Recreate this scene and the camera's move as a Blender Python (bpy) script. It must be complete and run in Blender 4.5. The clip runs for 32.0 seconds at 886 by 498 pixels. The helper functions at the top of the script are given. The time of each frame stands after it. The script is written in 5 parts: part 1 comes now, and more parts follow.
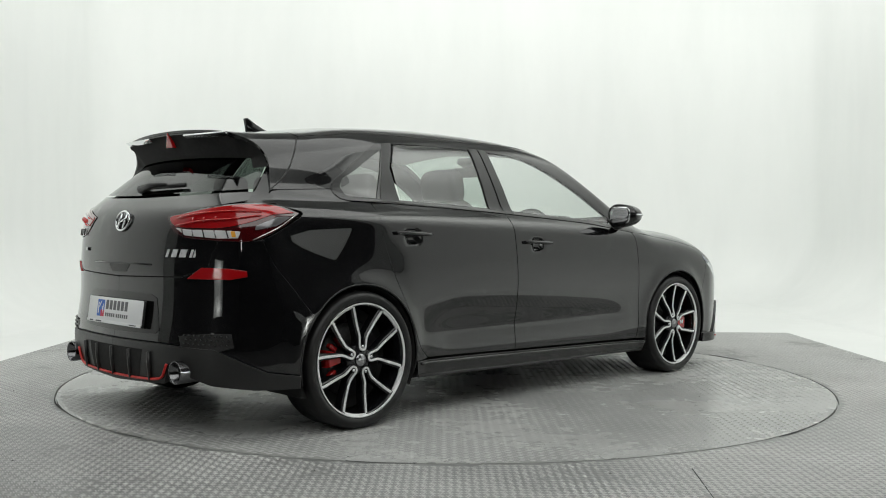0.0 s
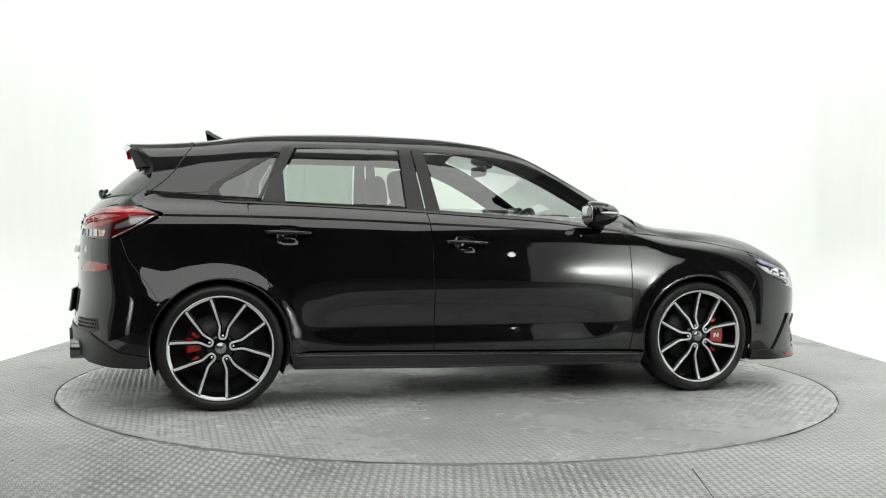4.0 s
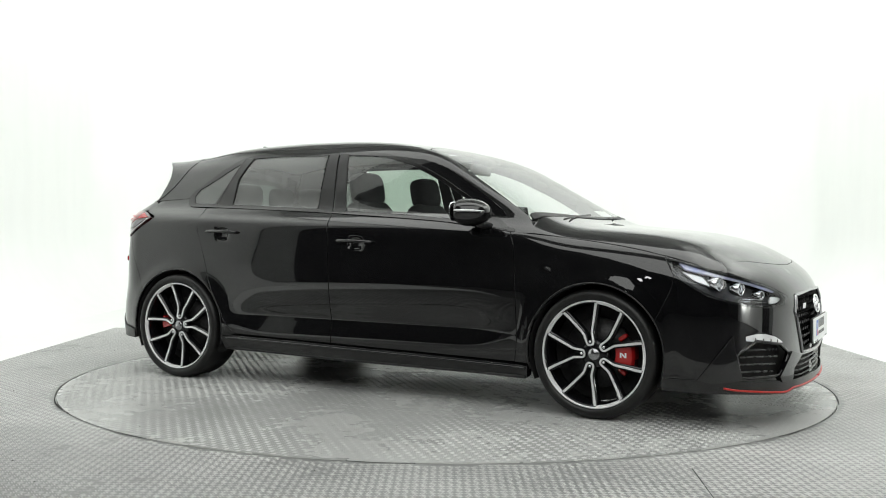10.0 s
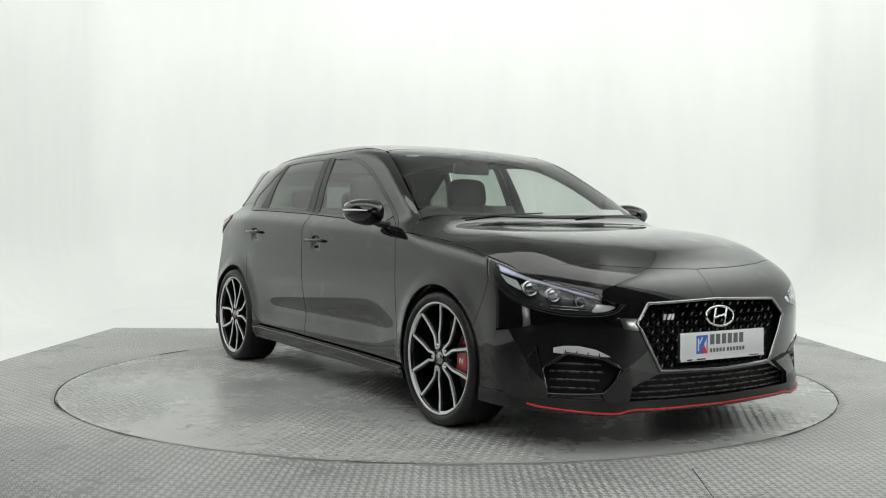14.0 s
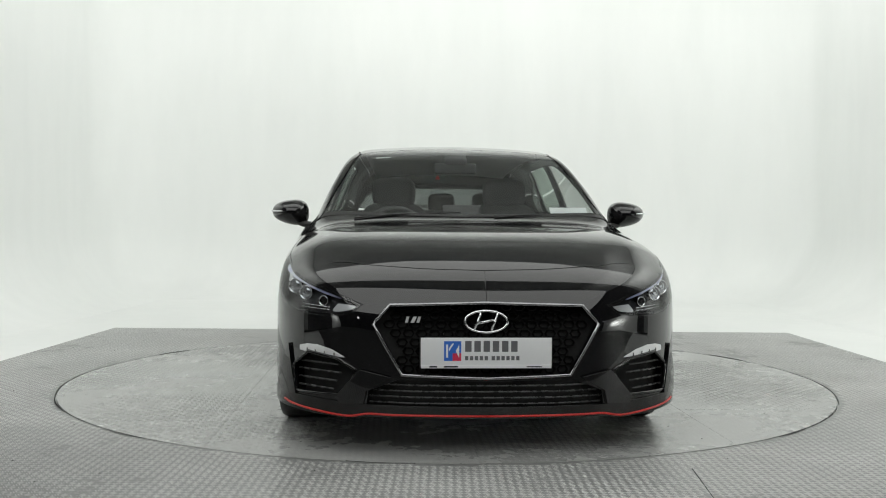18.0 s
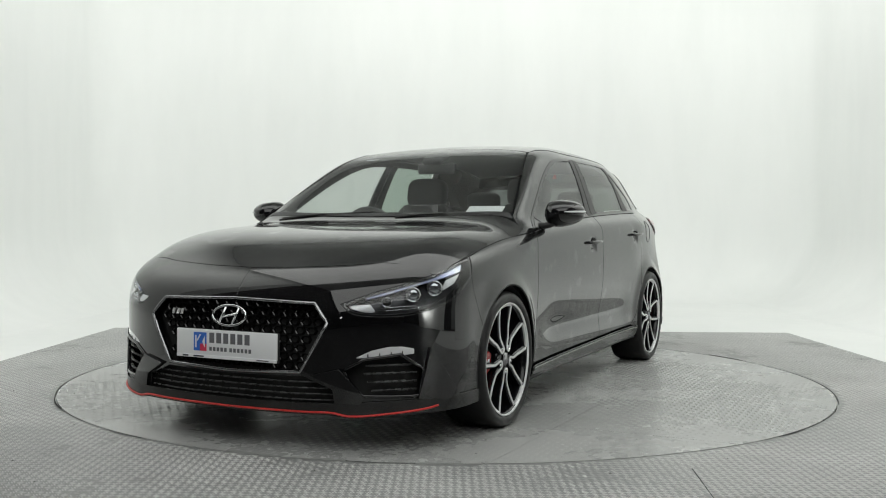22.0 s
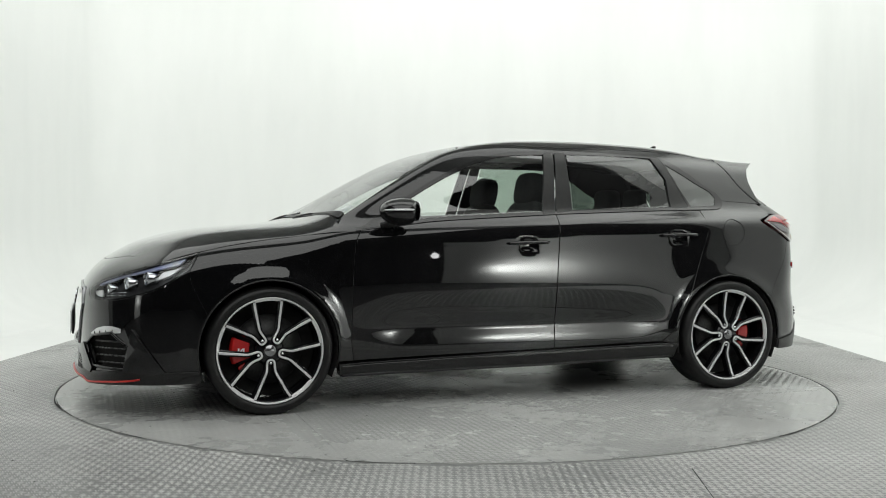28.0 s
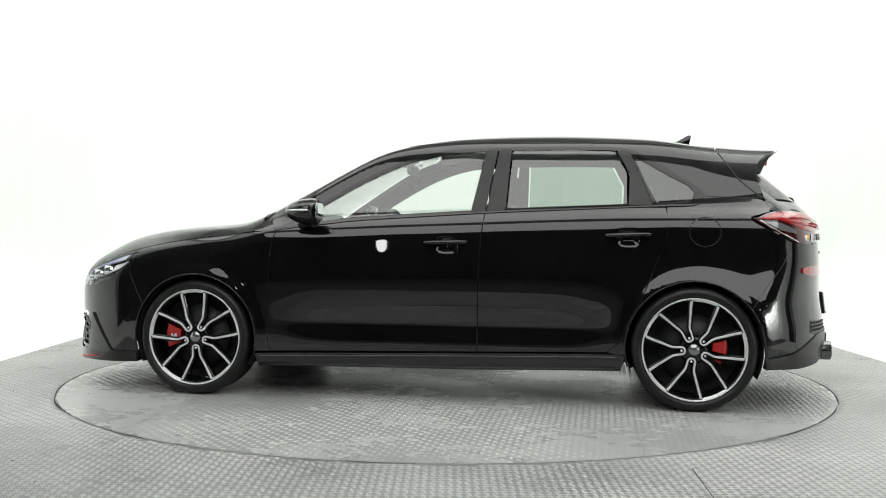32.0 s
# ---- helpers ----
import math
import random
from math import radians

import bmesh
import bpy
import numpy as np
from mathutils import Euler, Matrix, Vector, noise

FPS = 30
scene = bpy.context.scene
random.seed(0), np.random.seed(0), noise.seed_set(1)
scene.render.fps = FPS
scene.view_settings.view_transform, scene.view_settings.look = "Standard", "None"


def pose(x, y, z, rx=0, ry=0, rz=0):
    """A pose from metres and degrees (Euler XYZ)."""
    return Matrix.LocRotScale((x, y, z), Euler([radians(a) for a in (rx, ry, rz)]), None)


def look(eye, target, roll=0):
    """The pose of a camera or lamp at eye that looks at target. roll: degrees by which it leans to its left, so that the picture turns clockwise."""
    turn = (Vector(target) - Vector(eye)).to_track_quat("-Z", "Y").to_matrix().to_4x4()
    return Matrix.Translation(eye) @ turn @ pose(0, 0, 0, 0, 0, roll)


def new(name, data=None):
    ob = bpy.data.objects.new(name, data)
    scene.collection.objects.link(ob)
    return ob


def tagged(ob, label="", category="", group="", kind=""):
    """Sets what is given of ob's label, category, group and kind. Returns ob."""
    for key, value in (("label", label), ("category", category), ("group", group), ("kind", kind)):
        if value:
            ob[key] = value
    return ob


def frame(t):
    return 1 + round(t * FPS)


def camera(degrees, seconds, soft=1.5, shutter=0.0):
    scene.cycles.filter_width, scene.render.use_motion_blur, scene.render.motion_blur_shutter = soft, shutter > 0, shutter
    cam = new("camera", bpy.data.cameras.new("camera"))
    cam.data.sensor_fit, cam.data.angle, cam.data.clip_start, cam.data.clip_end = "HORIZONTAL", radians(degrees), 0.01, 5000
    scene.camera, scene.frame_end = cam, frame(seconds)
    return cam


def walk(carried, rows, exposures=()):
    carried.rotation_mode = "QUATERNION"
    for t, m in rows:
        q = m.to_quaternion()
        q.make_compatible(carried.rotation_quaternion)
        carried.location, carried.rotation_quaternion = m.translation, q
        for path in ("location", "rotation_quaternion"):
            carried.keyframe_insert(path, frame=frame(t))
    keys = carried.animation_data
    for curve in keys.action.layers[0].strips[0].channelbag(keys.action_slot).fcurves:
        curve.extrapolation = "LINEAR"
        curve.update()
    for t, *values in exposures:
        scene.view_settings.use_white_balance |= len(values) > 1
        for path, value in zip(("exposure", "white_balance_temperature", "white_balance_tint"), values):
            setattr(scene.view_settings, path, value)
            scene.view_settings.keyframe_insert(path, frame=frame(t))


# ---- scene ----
# A black hot hatchback turns on a tread-plate turntable in a white cove studio.
cam = camera(49.08, 32.0, soft=1.05)
EYE = (0.0, -5.981, 0.903)
CAM_POSE = Matrix.Translation(EYE) @ pose(0, 0, 0, 90 - 1.0966, 0, 0.2475) @ pose(0, 0, 0, 0, 0, 0.4045)
EXPO = ((0, -0.22), (3, 0.0), (6, 0.42), (8, 0.36), (10, 0.23), (13, -0.08), (16, -0.17), (19, -0.25), (23, -0.21), (25, -0.15), (28, -0.14), (30, 0.12), (32, 0.29))
walk(cam, [(0, CAM_POSE), (32, CAM_POSE)], EXPO)

# ---------------------------------------------------------------- light
world = bpy.data.worlds.new("world")
scene.world = world
world.use_nodes = True
world.node_tree.nodes["Background"].inputs[0].default_value = (0.9, 0.95, 1.0, 1)
world.node_tree.nodes["Background"].inputs[1].default_value = 0.02


def area(name, eye, target, sx, sy, watts, colour=(1, 1, 1), spin=0):
    lamp = bpy.data.lights.new(name, "AREA")
    lamp.shape, lamp.size, lamp.size_y, lamp.energy, lamp.color = "RECTANGLE", sx, sy, watts, colour
    ob = new(name, lamp)
    ob.matrix_basis = look(eye, target) @ pose(0, 0, 0, 0, 0, spin)
    return ob


# cove washers aimed at the walls, a soft box overhead, a soft canopy over the open end, floods close to the added white
# boards, and two small lamps
SOFT = (0.98, 1.0, 0.97)
area("back_wall_washer_lamp", (0.07, 4.6, 5.6), (0.07, 7.6, 4.2), 8.0, 0.6, 140, SOFT)
area("side_wall_washer_lamp", (-2.5, 0.4, 5.5), (-4.65, 0.4, 5.05), 6.4, 0.6, 134, SOFT)
area("side_wall_washer_lamp", (2.65, 0.4, 5.5), (4.8, 0.4, 5.05), 6.4, 0.6, 115, SOFT)
area("canopy_softbox_lamp", (0, -6.4, 5.2), (0, -2.4, 0), 9.0, 5.4, 300, SOFT)
area("overhead_softbox_lamp", (0.07, -0.6, 6.7), (0.07, -0.6, 0), 9.2, 3.6, 200, SOFT)
area("upper_wall_washer_lamp", (3.0, 0.1, 6.2), (4.8, 0.1, 5.95), 7.0, 0.5, 190, SOFT)
area("wall_end_flood_lamp", (-4.22, -5.6, 0.75), (-4.65, -5.35, 0.72), 0.2, 0.25, 14, SOFT)
area("wall_end_flood_lamp", (4.37, -5.15, 0.75), (4.8, -5.0, 0.72), 1.2, 0.22, 62, SOFT)
area("stand_lamp", (-2.15, -5.3, 1.35), (0, 0, 0.8), 0.10, 0.2, 0.6).data.shape = "ELLIPSE"
area("stand_lamp", (3.95, -5.7, 1.3), (0, 0, 0.8), 0.08, 0.12, 0.3).data.shape = "ELLIPSE"


# ---------------------------------------------------------------- materials
def material(name, colour, rough=0.5, metal=0.0, coat=0.0, spec=0.5):
    m = bpy.data.materials.new(name)
    m.use_nodes = True
    b = m.node_tree.nodes["Principled BSDF"]
    b.inputs["Base Color"].default_value = (*colour, 1)
    b.inputs["Roughness"].default_value = rough
    b.inputs["Metallic"].default_value = metal
    b.inputs["Coat Weight"].default_value = coat
    b.inputs["Coat Roughness"].default_value = 0.02
    b.inputs["Coat IOR"].default_value = 1.52
    b.inputs["Specular IOR Level"].default_value = spec
    return m


def link(m, a, ao, b, bi):
    m.node_tree.links.new(a.outputs[ao], b.inputs[bi])


def node(m, kind, **values):
    n = m.node_tree.nodes.new(kind)
    for k, v in values.items():
        n.inputs[k.replace("_", " ")].default_value = v
    return n


def mottled(m, scale, low, high, rough=None, bump=0.0, detail=6.0, coord="Object"):
    """Two-scale variation of colour, gloss and relief."""
    b = m.node_tree.nodes["Principled BSDF"]
    tc = node(m, "ShaderNodeTexCoord")
    n1, n2 = node(m, "ShaderNodeTexNoise", Scale=scale, Detail=detail), node(m, "ShaderNodeTexNoise", Scale=scale * 9, Detail=3.0)
    link(m, tc, coord, n1, "Vector")
    link(m, tc, coord, n2, "Vector")
    add = node(m, "ShaderNodeMath")
    add.operation = "MULTIPLY_ADD"
    add.inputs[1].default_value = 0.35
    link(m, n2, "Fac", add, 0)
    link(m, n1, "Fac", add, 2)
    ramp = node(m, "ShaderNodeMapRange", From_Min=0.4, From_Max=0.95)
    link(m, add, 0, ramp, 0)
    mix = node(m, "ShaderNodeMix")
    mix.data_type = "RGBA"
    mix.inputs[6].default_value, mix.inputs[7].default_value = (*low, 1), (*high, 1)
    link(m, ramp, 0, mix, 0)
    link(m, mix, 2, b, "Base Color")
    if rough:
        r = node(m, "ShaderNodeMapRange", From_Min=0.4, From_Max=0.95, To_Min=rough[0], To_Max=rough[1])
        link(m, add, 0, r, 0)
        link(m, r, 0, b, "Roughness")
    if bump:
        bp = node(m, "ShaderNodeBump", Strength=bump, Distance=0.004)
        link(m, n2, "Fac", bp, "Height")
        link(m, bp, "Normal", b, "Normal")
    return m


def glass(name, tint, gain=0.92, base=0.13):
    """A tinted pane: straight-through light with a gloss that grows towards grazing."""
    m = bpy.data.materials.new(name)
    m.use_nodes = True
    m.node_tree.nodes.remove(m.node_tree.nodes["Principled BSDF"])
    out = m.node_tree.nodes["Material Output"]
    tr, gl = node(m, "ShaderNodeBsdfTransparent"), node(m, "ShaderNodeBsdfGlossy", Roughness=0.01)
    tr.inputs[0].default_value = (*tint, 1)
    lw, mix = node(m, "ShaderNodeLayerWeight", Blend=0.5), node(m, "ShaderNodeMixShader")
    pw, ma = node(m, "ShaderNodeMath"), node(m, "ShaderNodeMath")
    pw.operation, ma.operation = "POWER", "MULTIPLY_ADD"
    pw.inputs[1].default_value, ma.inputs[1].default_value, ma.inputs[2].default_value = 5.0, gain, base
    link(m, lw, "Facing", pw, 0)
    link(m, pw, 0, ma, 0)
    link(m, ma, 0, mix, 0)
    link(m, tr, 0, mix, 1)
    link(m, gl, 0, mix, 2)
    link(m, mix, 0, out, 0)
    return m


PAINT = material("black_car_paint", (0.003, 0.003, 0.0035), 0.3, 0.0, 1.0, 0.02)
PAINT.node_tree.nodes["Principled BSDF"].inputs["Coat IOR"].default_value = 1.6
mottled(PAINT, 9.0, (0.0025, 0.0025, 0.003), (0.0045, 0.0045, 0.005), (0.25, 0.35))
GLOSS = material("gloss_black_trim", (0.006, 0.006, 0.006), 0.08)
SATIN = mottled(material("satin_black_plastic", (0.02, 0.02, 0.02), 0.4), 40, (0.008, 0.008, 0.008), (0.014, 0.014, 0.014), (0.34, 0.46), 0.05)
RUBBER = mottled(material("tyre_rubber", (0.006, 0.006, 0.006), 0.4, 0.0, 0.0, 0.35), 30, (0.004, 0.004, 0.004), (0.009, 0.009, 0.009), (0.3, 0.5), 0.1)
SEAL = material("rubber_seal", (0.008, 0.008, 0.008), 0.5)
LINER = mottled(material("wheel_arch_felt", (0.01, 0.01, 0.01), 0.9), 50, (0.006, 0.006, 0.006), (0.014, 0.014, 0.014))
GLASS = glass("clear_tinted_glass", (0.85, 0.90, 0.865))
HATCH_GLASS = glass("dark_privacy_glass", (0.15, 0.165, 0.16), 0.92, 0.06)
PRIVACY = glass("green_tinted_glass", (0.47, 0.56, 0.50))
QUARTER = glass("dark_green_tinted_glass", (0.18, 0.205, 0.19))
SCREEN = glass("windscreen_glass", (0.91, 0.94, 0.93))
LENS = glass("clear_lamp_lens", (0.95, 0.96, 0.97), 0.9, 0.045)
CHROME = material("polished_chrome", (0.75, 0.76, 0.77), 0.06, 1.0)
# slat plastic made paler than black, for light along the slats' top edges
EDGE = mottled(material("lit_grey_slat_plastic", (0.05, 0.05, 0.05), 0.28), 40, (0.035, 0.035, 0.035), (0.06, 0.06, 0.06), (0.22, 0.34))
STEEL = material("dark_polished_steel", (0.16, 0.16, 0.165), 0.15, 1.0)
DARK_CHROME = material("dark_satin_chrome", (0.32, 0.32, 0.33), 0.22, 1.0)
ALLOY = mottled(material("machined_alloy", (0.72, 0.72, 0.72), 0.35, 0.35), 60, (0.66, 0.66, 0.67), (0.78, 0.78, 0.78), (0.26, 0.38))
RIM_BLACK = material("gloss_black_alloy", (0.006, 0.006, 0.007), 0.14, 0.0, 0.0, 0.45)
IRON = mottled(material("brake_disc_iron", (0.05, 0.05, 0.05), 0.5, 0.7), 80, (0.025, 0.025, 0.025), (0.06, 0.06, 0.06), (0.4, 0.6))
RED = material("red_caliper_paint", (0.42, 0.012, 0.012), 0.25, 0.0, 0.5)
RED_TRIM = material("red_pinstripe", (0.55, 0.02, 0.015), 0.35)
WHITE = material("white_plate_plastic", (0.78, 0.79, 0.8), 0.35)
INK = material("dark_ink", (0.02, 0.02, 0.025), 0.5)
CLOTH = mottled(material("dark_seat_cloth", (0.02, 0.02, 0.021), 0.9), 120, (0.018, 0.018, 0.020), (0.036, 0.036, 0.038), None, 0.2)
PLASTIC = mottled(material("dark_interior_plastic", (0.022, 0.022, 0.023), 0.6), 80, (0.024, 0.024, 0.026), (0.04, 0.04, 0.042), (0.5, 0.7), 0.1)
HEADLINER = mottled(material("grey_headliner", (0.2, 0.2, 0.2), 0.95), 60, (0.18, 0.18, 0.18), (0.23, 0.23, 0.23))
LAMP_RED = material("red_lamp_lens", (0.34, 0.004, 0.006), 0.1, 0.0, 1.0)
LAMP_DARK = material("dark_red_lamp_lens", (0.05, 0.002, 0.003), 0.08, 0.0, 1.0)
LAMP_CLEAR = material("clear_reflector", (0.78, 0.79, 0.80), 0.15, 0.25, 1.0)
SMOKED = material("smoked_clear_lens", (0.22, 0.22, 0.23), 0.15, 0.5, 0.5)
AMBER = material("amber_bulb", (0.75, 0.35, 0.04), 0.2)
BLUE = material("blue_logo_print", (0.03, 0.14, 0.55), 0.4)
LOGO_RED = material("red_logo_print", (0.6, 0.03, 0.08), 0.4)

# painted cove, a little grey, its tone varying in faint upright bands
COVE = material("white_cove_paint", (0.8, 0.8, 0.8), 0.75)
mottled(COVE, 0.55, (0.775, 0.79, 0.775), (0.845, 0.855, 0.84), (0.65, 0.85), 0.0, 8.0)
stretch = node(COVE, "ShaderNodeMapping")
stretch.inputs["Scale"].default_value = (1.0, 1.0, 0.22)
for lk in [q for q in COVE.node_tree.links if q.from_node.bl_idname == "ShaderNodeTexCoord"]:
    COVE.node_tree.links.new(stretch.outputs[0], lk.to_socket)
link(COVE, next(q for q in COVE.node_tree.nodes if q.bl_idname == "ShaderNodeTexCoord"), "Object", stretch, "Vector")
DARK_WALL = mottled(material("dark_studio_wall", (0.02, 0.02, 0.02), 0.9), 2.0, (0.006, 0.006, 0.0065), (0.012, 0.012, 0.012))
GREY_WALL = mottled(material("reflection_strip_grey", (0.3, 0.3, 0.3), 0.8), 1.5, (0.27, 0.275, 0.27), (0.34, 0.345, 0.34))
DARK_FLOOR = mottled(material("dark_unseen_floor", (0.04, 0.04, 0.04), 0.7), 1.5, (0.025, 0.025, 0.025), (0.05, 0.05, 0.05), (0.5, 0.8))
CEIL = mottled(material("studio_ceiling_paint", (0.5, 0.5, 0.5), 0.9), 1.2, (0.30, 0.305, 0.30), (0.36, 0.365, 0.36))


def tread(name, low, high, rough):
    """Worn grey painted tread plate, blotched with wear; the bars themselves are geometry."""
    m = material(name, low, 0.5)
    mottled(m, 1.3, low, high, rough, 0.06, 8.0)
    return m


PLATE = tread("worn_tread_plate", (0.13, 0.132, 0.129), (0.31, 0.312, 0.305), (0.28, 0.46))
BARS = tread("tread_plate_bars", (0.42, 0.422, 0.413), (0.64, 0.642, 0.627), (0.22, 0.4))
DECK = tread("worn_turntable_deck", (0.31, 0.313, 0.306), (0.40, 0.403, 0.394), (0.18, 0.36))
DECK_BARS = tread("turntable_tread_bars", (0.38, 0.383, 0.375), (0.53, 0.533, 0.52), (0.18, 0.34))


def darkened(m, at, size, depth):
    """A broad darker area with a ragged edge, round one place on the floor."""
    b = m.node_tree.nodes["Principled BSDF"]
    was = b.inputs["Base Color"].links[0].from_socket
    tc, mp = node(m, "ShaderNodeTexCoord"), node(m, "ShaderNodeMapping")
    mp.inputs["Location"].default_value = (-at[0], -at[1], 0)
    n = node(m, "ShaderNodeTexNoise", Scale=1.7, Detail=7.0)
    link(m, tc, "Object", n, "Vector")
    link(m, tc, "Object", mp, "Vector")
    far = node(m, "ShaderNodeVectorMath")
    far.operation = "LENGTH"
    link(m, mp, 0, far, 0)
    add = node(m, "ShaderNodeMath")
    add.operation = "MULTIPLY_ADD"
    add.inputs[1].default_value = size * 1.3
    link(m, n, "Fac", add, 0)
    link(m, far, "Value", add, 2)
    mr = node(m, "ShaderNodeMapRange", From_Min=size * 0.85, From_Max=size * 2.0, To_Min=depth, To_Max=1.0)
    link(m, add, 0, mr, 0)
    mul = node(m, "ShaderNodeMix")
    mul.data_type, mul.blend_type = "RGBA", "MULTIPLY"
    mul.inputs[0].default_value = 1.0
    m.node_tree.links.new(was, mul.inputs[6])
    link(m, mr, 0, mul, 7)
    link(m, mul, 2, b, "Base Color")


for q in (PLATE, BARS):
    darkened(q, (-2.3, -3.1), 1.35, 0.38)
GRIT = material("dark_grit", (0.03, 0.03, 0.028), 0.8)
GAP = material("dark_gap", (0.02, 0.02, 0.02), 0.9)


# ---------------------------------------------------------------- helpers for building
def part(name, bm, mat, parent=None, label="", smooth=True):
    """Links a bmesh as one mesh object, under a thing or a part."""
    me = bpy.data.meshes.new(name)
    bm.to_mesh(me)
    bm.free()
    me.materials.append(mat)
    if smooth:
        me.shade_smooth()
    ob = new(name, me)
    ob.parent = parent
    if label:
        tagged(ob, label)
    return ob


def mesh_part(name, verts, faces, mat, parent=None, label="", smooth=True, normals=None):
    me = bpy.data.meshes.new(name)
    me.from_pydata([tuple(v) for v in verts], [], faces)
    me.materials.append(mat)
    if smooth:
        me.shade_smooth()
    if normals is not None:
        me.normals_split_custom_set_from_vertices([tuple(n) for n in normals])
    ob = new(name, me)
    ob.parent = parent
    if label:
        tagged(ob, label)
    return ob


def spline(pairs):
    """A natural cubic through (x, y) pairs; straight beyond its ends."""
    xs, ys = np.array([p[0] for p in pairs], float), np.array([p[1] for p in pairs], float)
    n, h = len(xs), np.diff(xs)
    a, r = np.eye(n), np.zeros(n)
    for i in range(1, n - 1):
        a[i, i - 1:i + 2] = h[i - 1], 2 * (h[i - 1] + h[i]), h[i]
        r[i] = 6 * ((ys[i + 1] - ys[i]) / h[i] - (ys[i] - ys[i - 1]) / h[i - 1])
    m = np.linalg.solve(a, r)
    s0 = (ys[1] - ys[0]) / h[0] - h[0] * (2 * m[0] + m[1]) / 6
    s1 = (ys[-1] - ys[-2]) / h[-1] + h[-1] * (m[-2] + 2 * m[-1]) / 6

    def f(x):
        x = np.asarray(x, float)
        i = np.clip(np.searchsorted(xs, x) - 1, 0, n - 2)
        l, u = xs[i + 1] - x, x - xs[i]
        y = (m[i] * l ** 3 + m[i + 1] * u ** 3) / (6 * h[i]) + (ys[i] / h[i] - m[i] * h[i] / 6) * l + (ys[i + 1] / h[i] - m[i + 1] * h[i] / 6) * u
        y = np.where(x < xs[0], ys[0] + s0 * (x - xs[0]), y)
        return np.where(x > xs[-1], ys[-1] + s1 * (x - xs[-1]), y)
    return f


def curve(pts, n=8):
    """Dense Catmull-Rom points through pts."""
    p = [Vector(q) for q in pts]
    p = [2 * p[0] - p[1]] + p + [2 * p[-1] - p[-2]]
    out = []
    for i in range(1, len(p) - 2):
        for k in range(n):
            t = k / n
            out.append(0.5 * (2 * p[i] + (p[i + 1] - p[i - 1]) * t + (2 * p[i - 1] - 5 * p[i] + 4 * p[i + 1] - p[i + 2]) * t * t
                              + (3 * p[i] - p[i - 1] - 3 * p[i + 1] + p[i + 2]) * t ** 3))
    return [tuple(q) for q in out] + [tuple(p[-2])]


def line(*pts, n=6):
    """Dense points along straight pieces."""
    out = []
    for a, b in zip(pts, pts[1:]):
        out += [tuple(Vector(a).lerp(Vector(b), k / n)) for k in range(n)]
    return out + [tuple(pts[-1])]


def inset(poly, d):
    """A closed outline moved inwards by d."""
    p = [Vector(q) for q in poly]
    q = [p[0]]
    for v in p[1:]:
        if (v - q[-1]).length > 1e-4:
            q.append(v)
    if (q[0] - q[-1]).length < 1e-4:
        q.pop()
    n = len(q)
    turn = sum(q[i].x * q[(i + 1) % n].y - q[(i + 1) % n].x * q[i].y for i in range(n))
    s, out = (1 if turn > 0 else -1), []
    for i in range(n):
        a, b = (q[i] - q[i - 1]).normalized(), (q[(i + 1) % n] - q[i]).normalized()
        na, nb = Vector((-a.y, a.x)), Vector((-b.y, b.x))
        m = na + nb
        k = max(0.35, m.length_squared / 2)
        out.append(tuple(q[i] + m * (s * d / k)))
    return out


# ---------------------------------------------------------------- the car's outer surface
# car space: x forward from mid-wheelbase, y to its left, z up from the floor
top_line = spline([(-2.2, 1.362), (-1.85, 1.368), (-1.65, 1.371), (-1.5, 1.382), (-1.35, 1.397), (-1.2, 1.419), (-0.9, 1.441), (-0.6, 1.449), (-0.3, 1.444), (0.0, 1.42), (0.16, 1.392),
                   (0.32, 1.352), (0.5, 1.272), (0.7, 1.165), (0.88, 1.061), (1.0, 0.998), (1.1, 0.960), (1.25, 0.936), (1.5, 0.914), (1.7, 0.888),
                   (1.88, 0.84), (2.03, 0.772), (2.12, 0.705), (2.2, 0.62)])
crown_two = spline([(-1.8, 0.11), (-1.0, 0.085), (-0.2, 0.07), (0.2, 0.05), (0.6, 0.035), (0.95, 0.02), (1.2, 0.0), (1.6, 0.0), (1.9, 0.02), (2.2, 0.03)])
crown_four = spline([(-1.8, 0.08), (-1.0, 0.08), (-0.2, 0.06), (0.2, 0.035), (0.45, 0.085), (0.7, 0.12), (0.92, 0.09), (1.2, 0.09), (1.6, 0.10), (1.9, 0.15), (2.2, 0.19)])
top_round = spline([(-1.8, 0.07), (-1.4, 0.09), (-0.9, 0.12), (-0.4, 0.12), (0.2, 0.055), (0.8, 0.055), (1.1, 0.12), (2.0, 0.14)])
plan_width = spline([(-2.1, 0.845), (-1.75, 0.872), (-1.35, 0.888), (-0.9, 0.876), (-0.3, 0.868), (0.4, 0.868), (0.9, 0.876), (1.3, 0.888), (1.65, 0.885), (2.1, 0.855)])
shoulder = spline([(-2.0, 0.985), (-1.6, 0.972), (-0.9, 0.957), (-0.25, 0.935), (0.3, 0.915), (0.75, 0.893), (1.15, 0.866), (1.55, 0.818), (1.9, 0.75)])
low_inset = spline([(0.05, 0.07), (0.18, 0.03), (0.27, 0.010), (0.4, 0.008), (0.6, 0.003), (0.75, 0.0), (1.0, 0.0)])
door_dip = spline([(0.1, 0.006), (0.2, 0.006), (0.29, 0.008), (0.34, 0.0125), (0.385, 0.0182), (0.40, 0.0195), (0.415, 0.0185), (0.46, 0.0115), (0.52, 0.005), (0.59, 0.0008), (0.66, 0.0), (0.8, 0.0), (1.2, 0.0)])
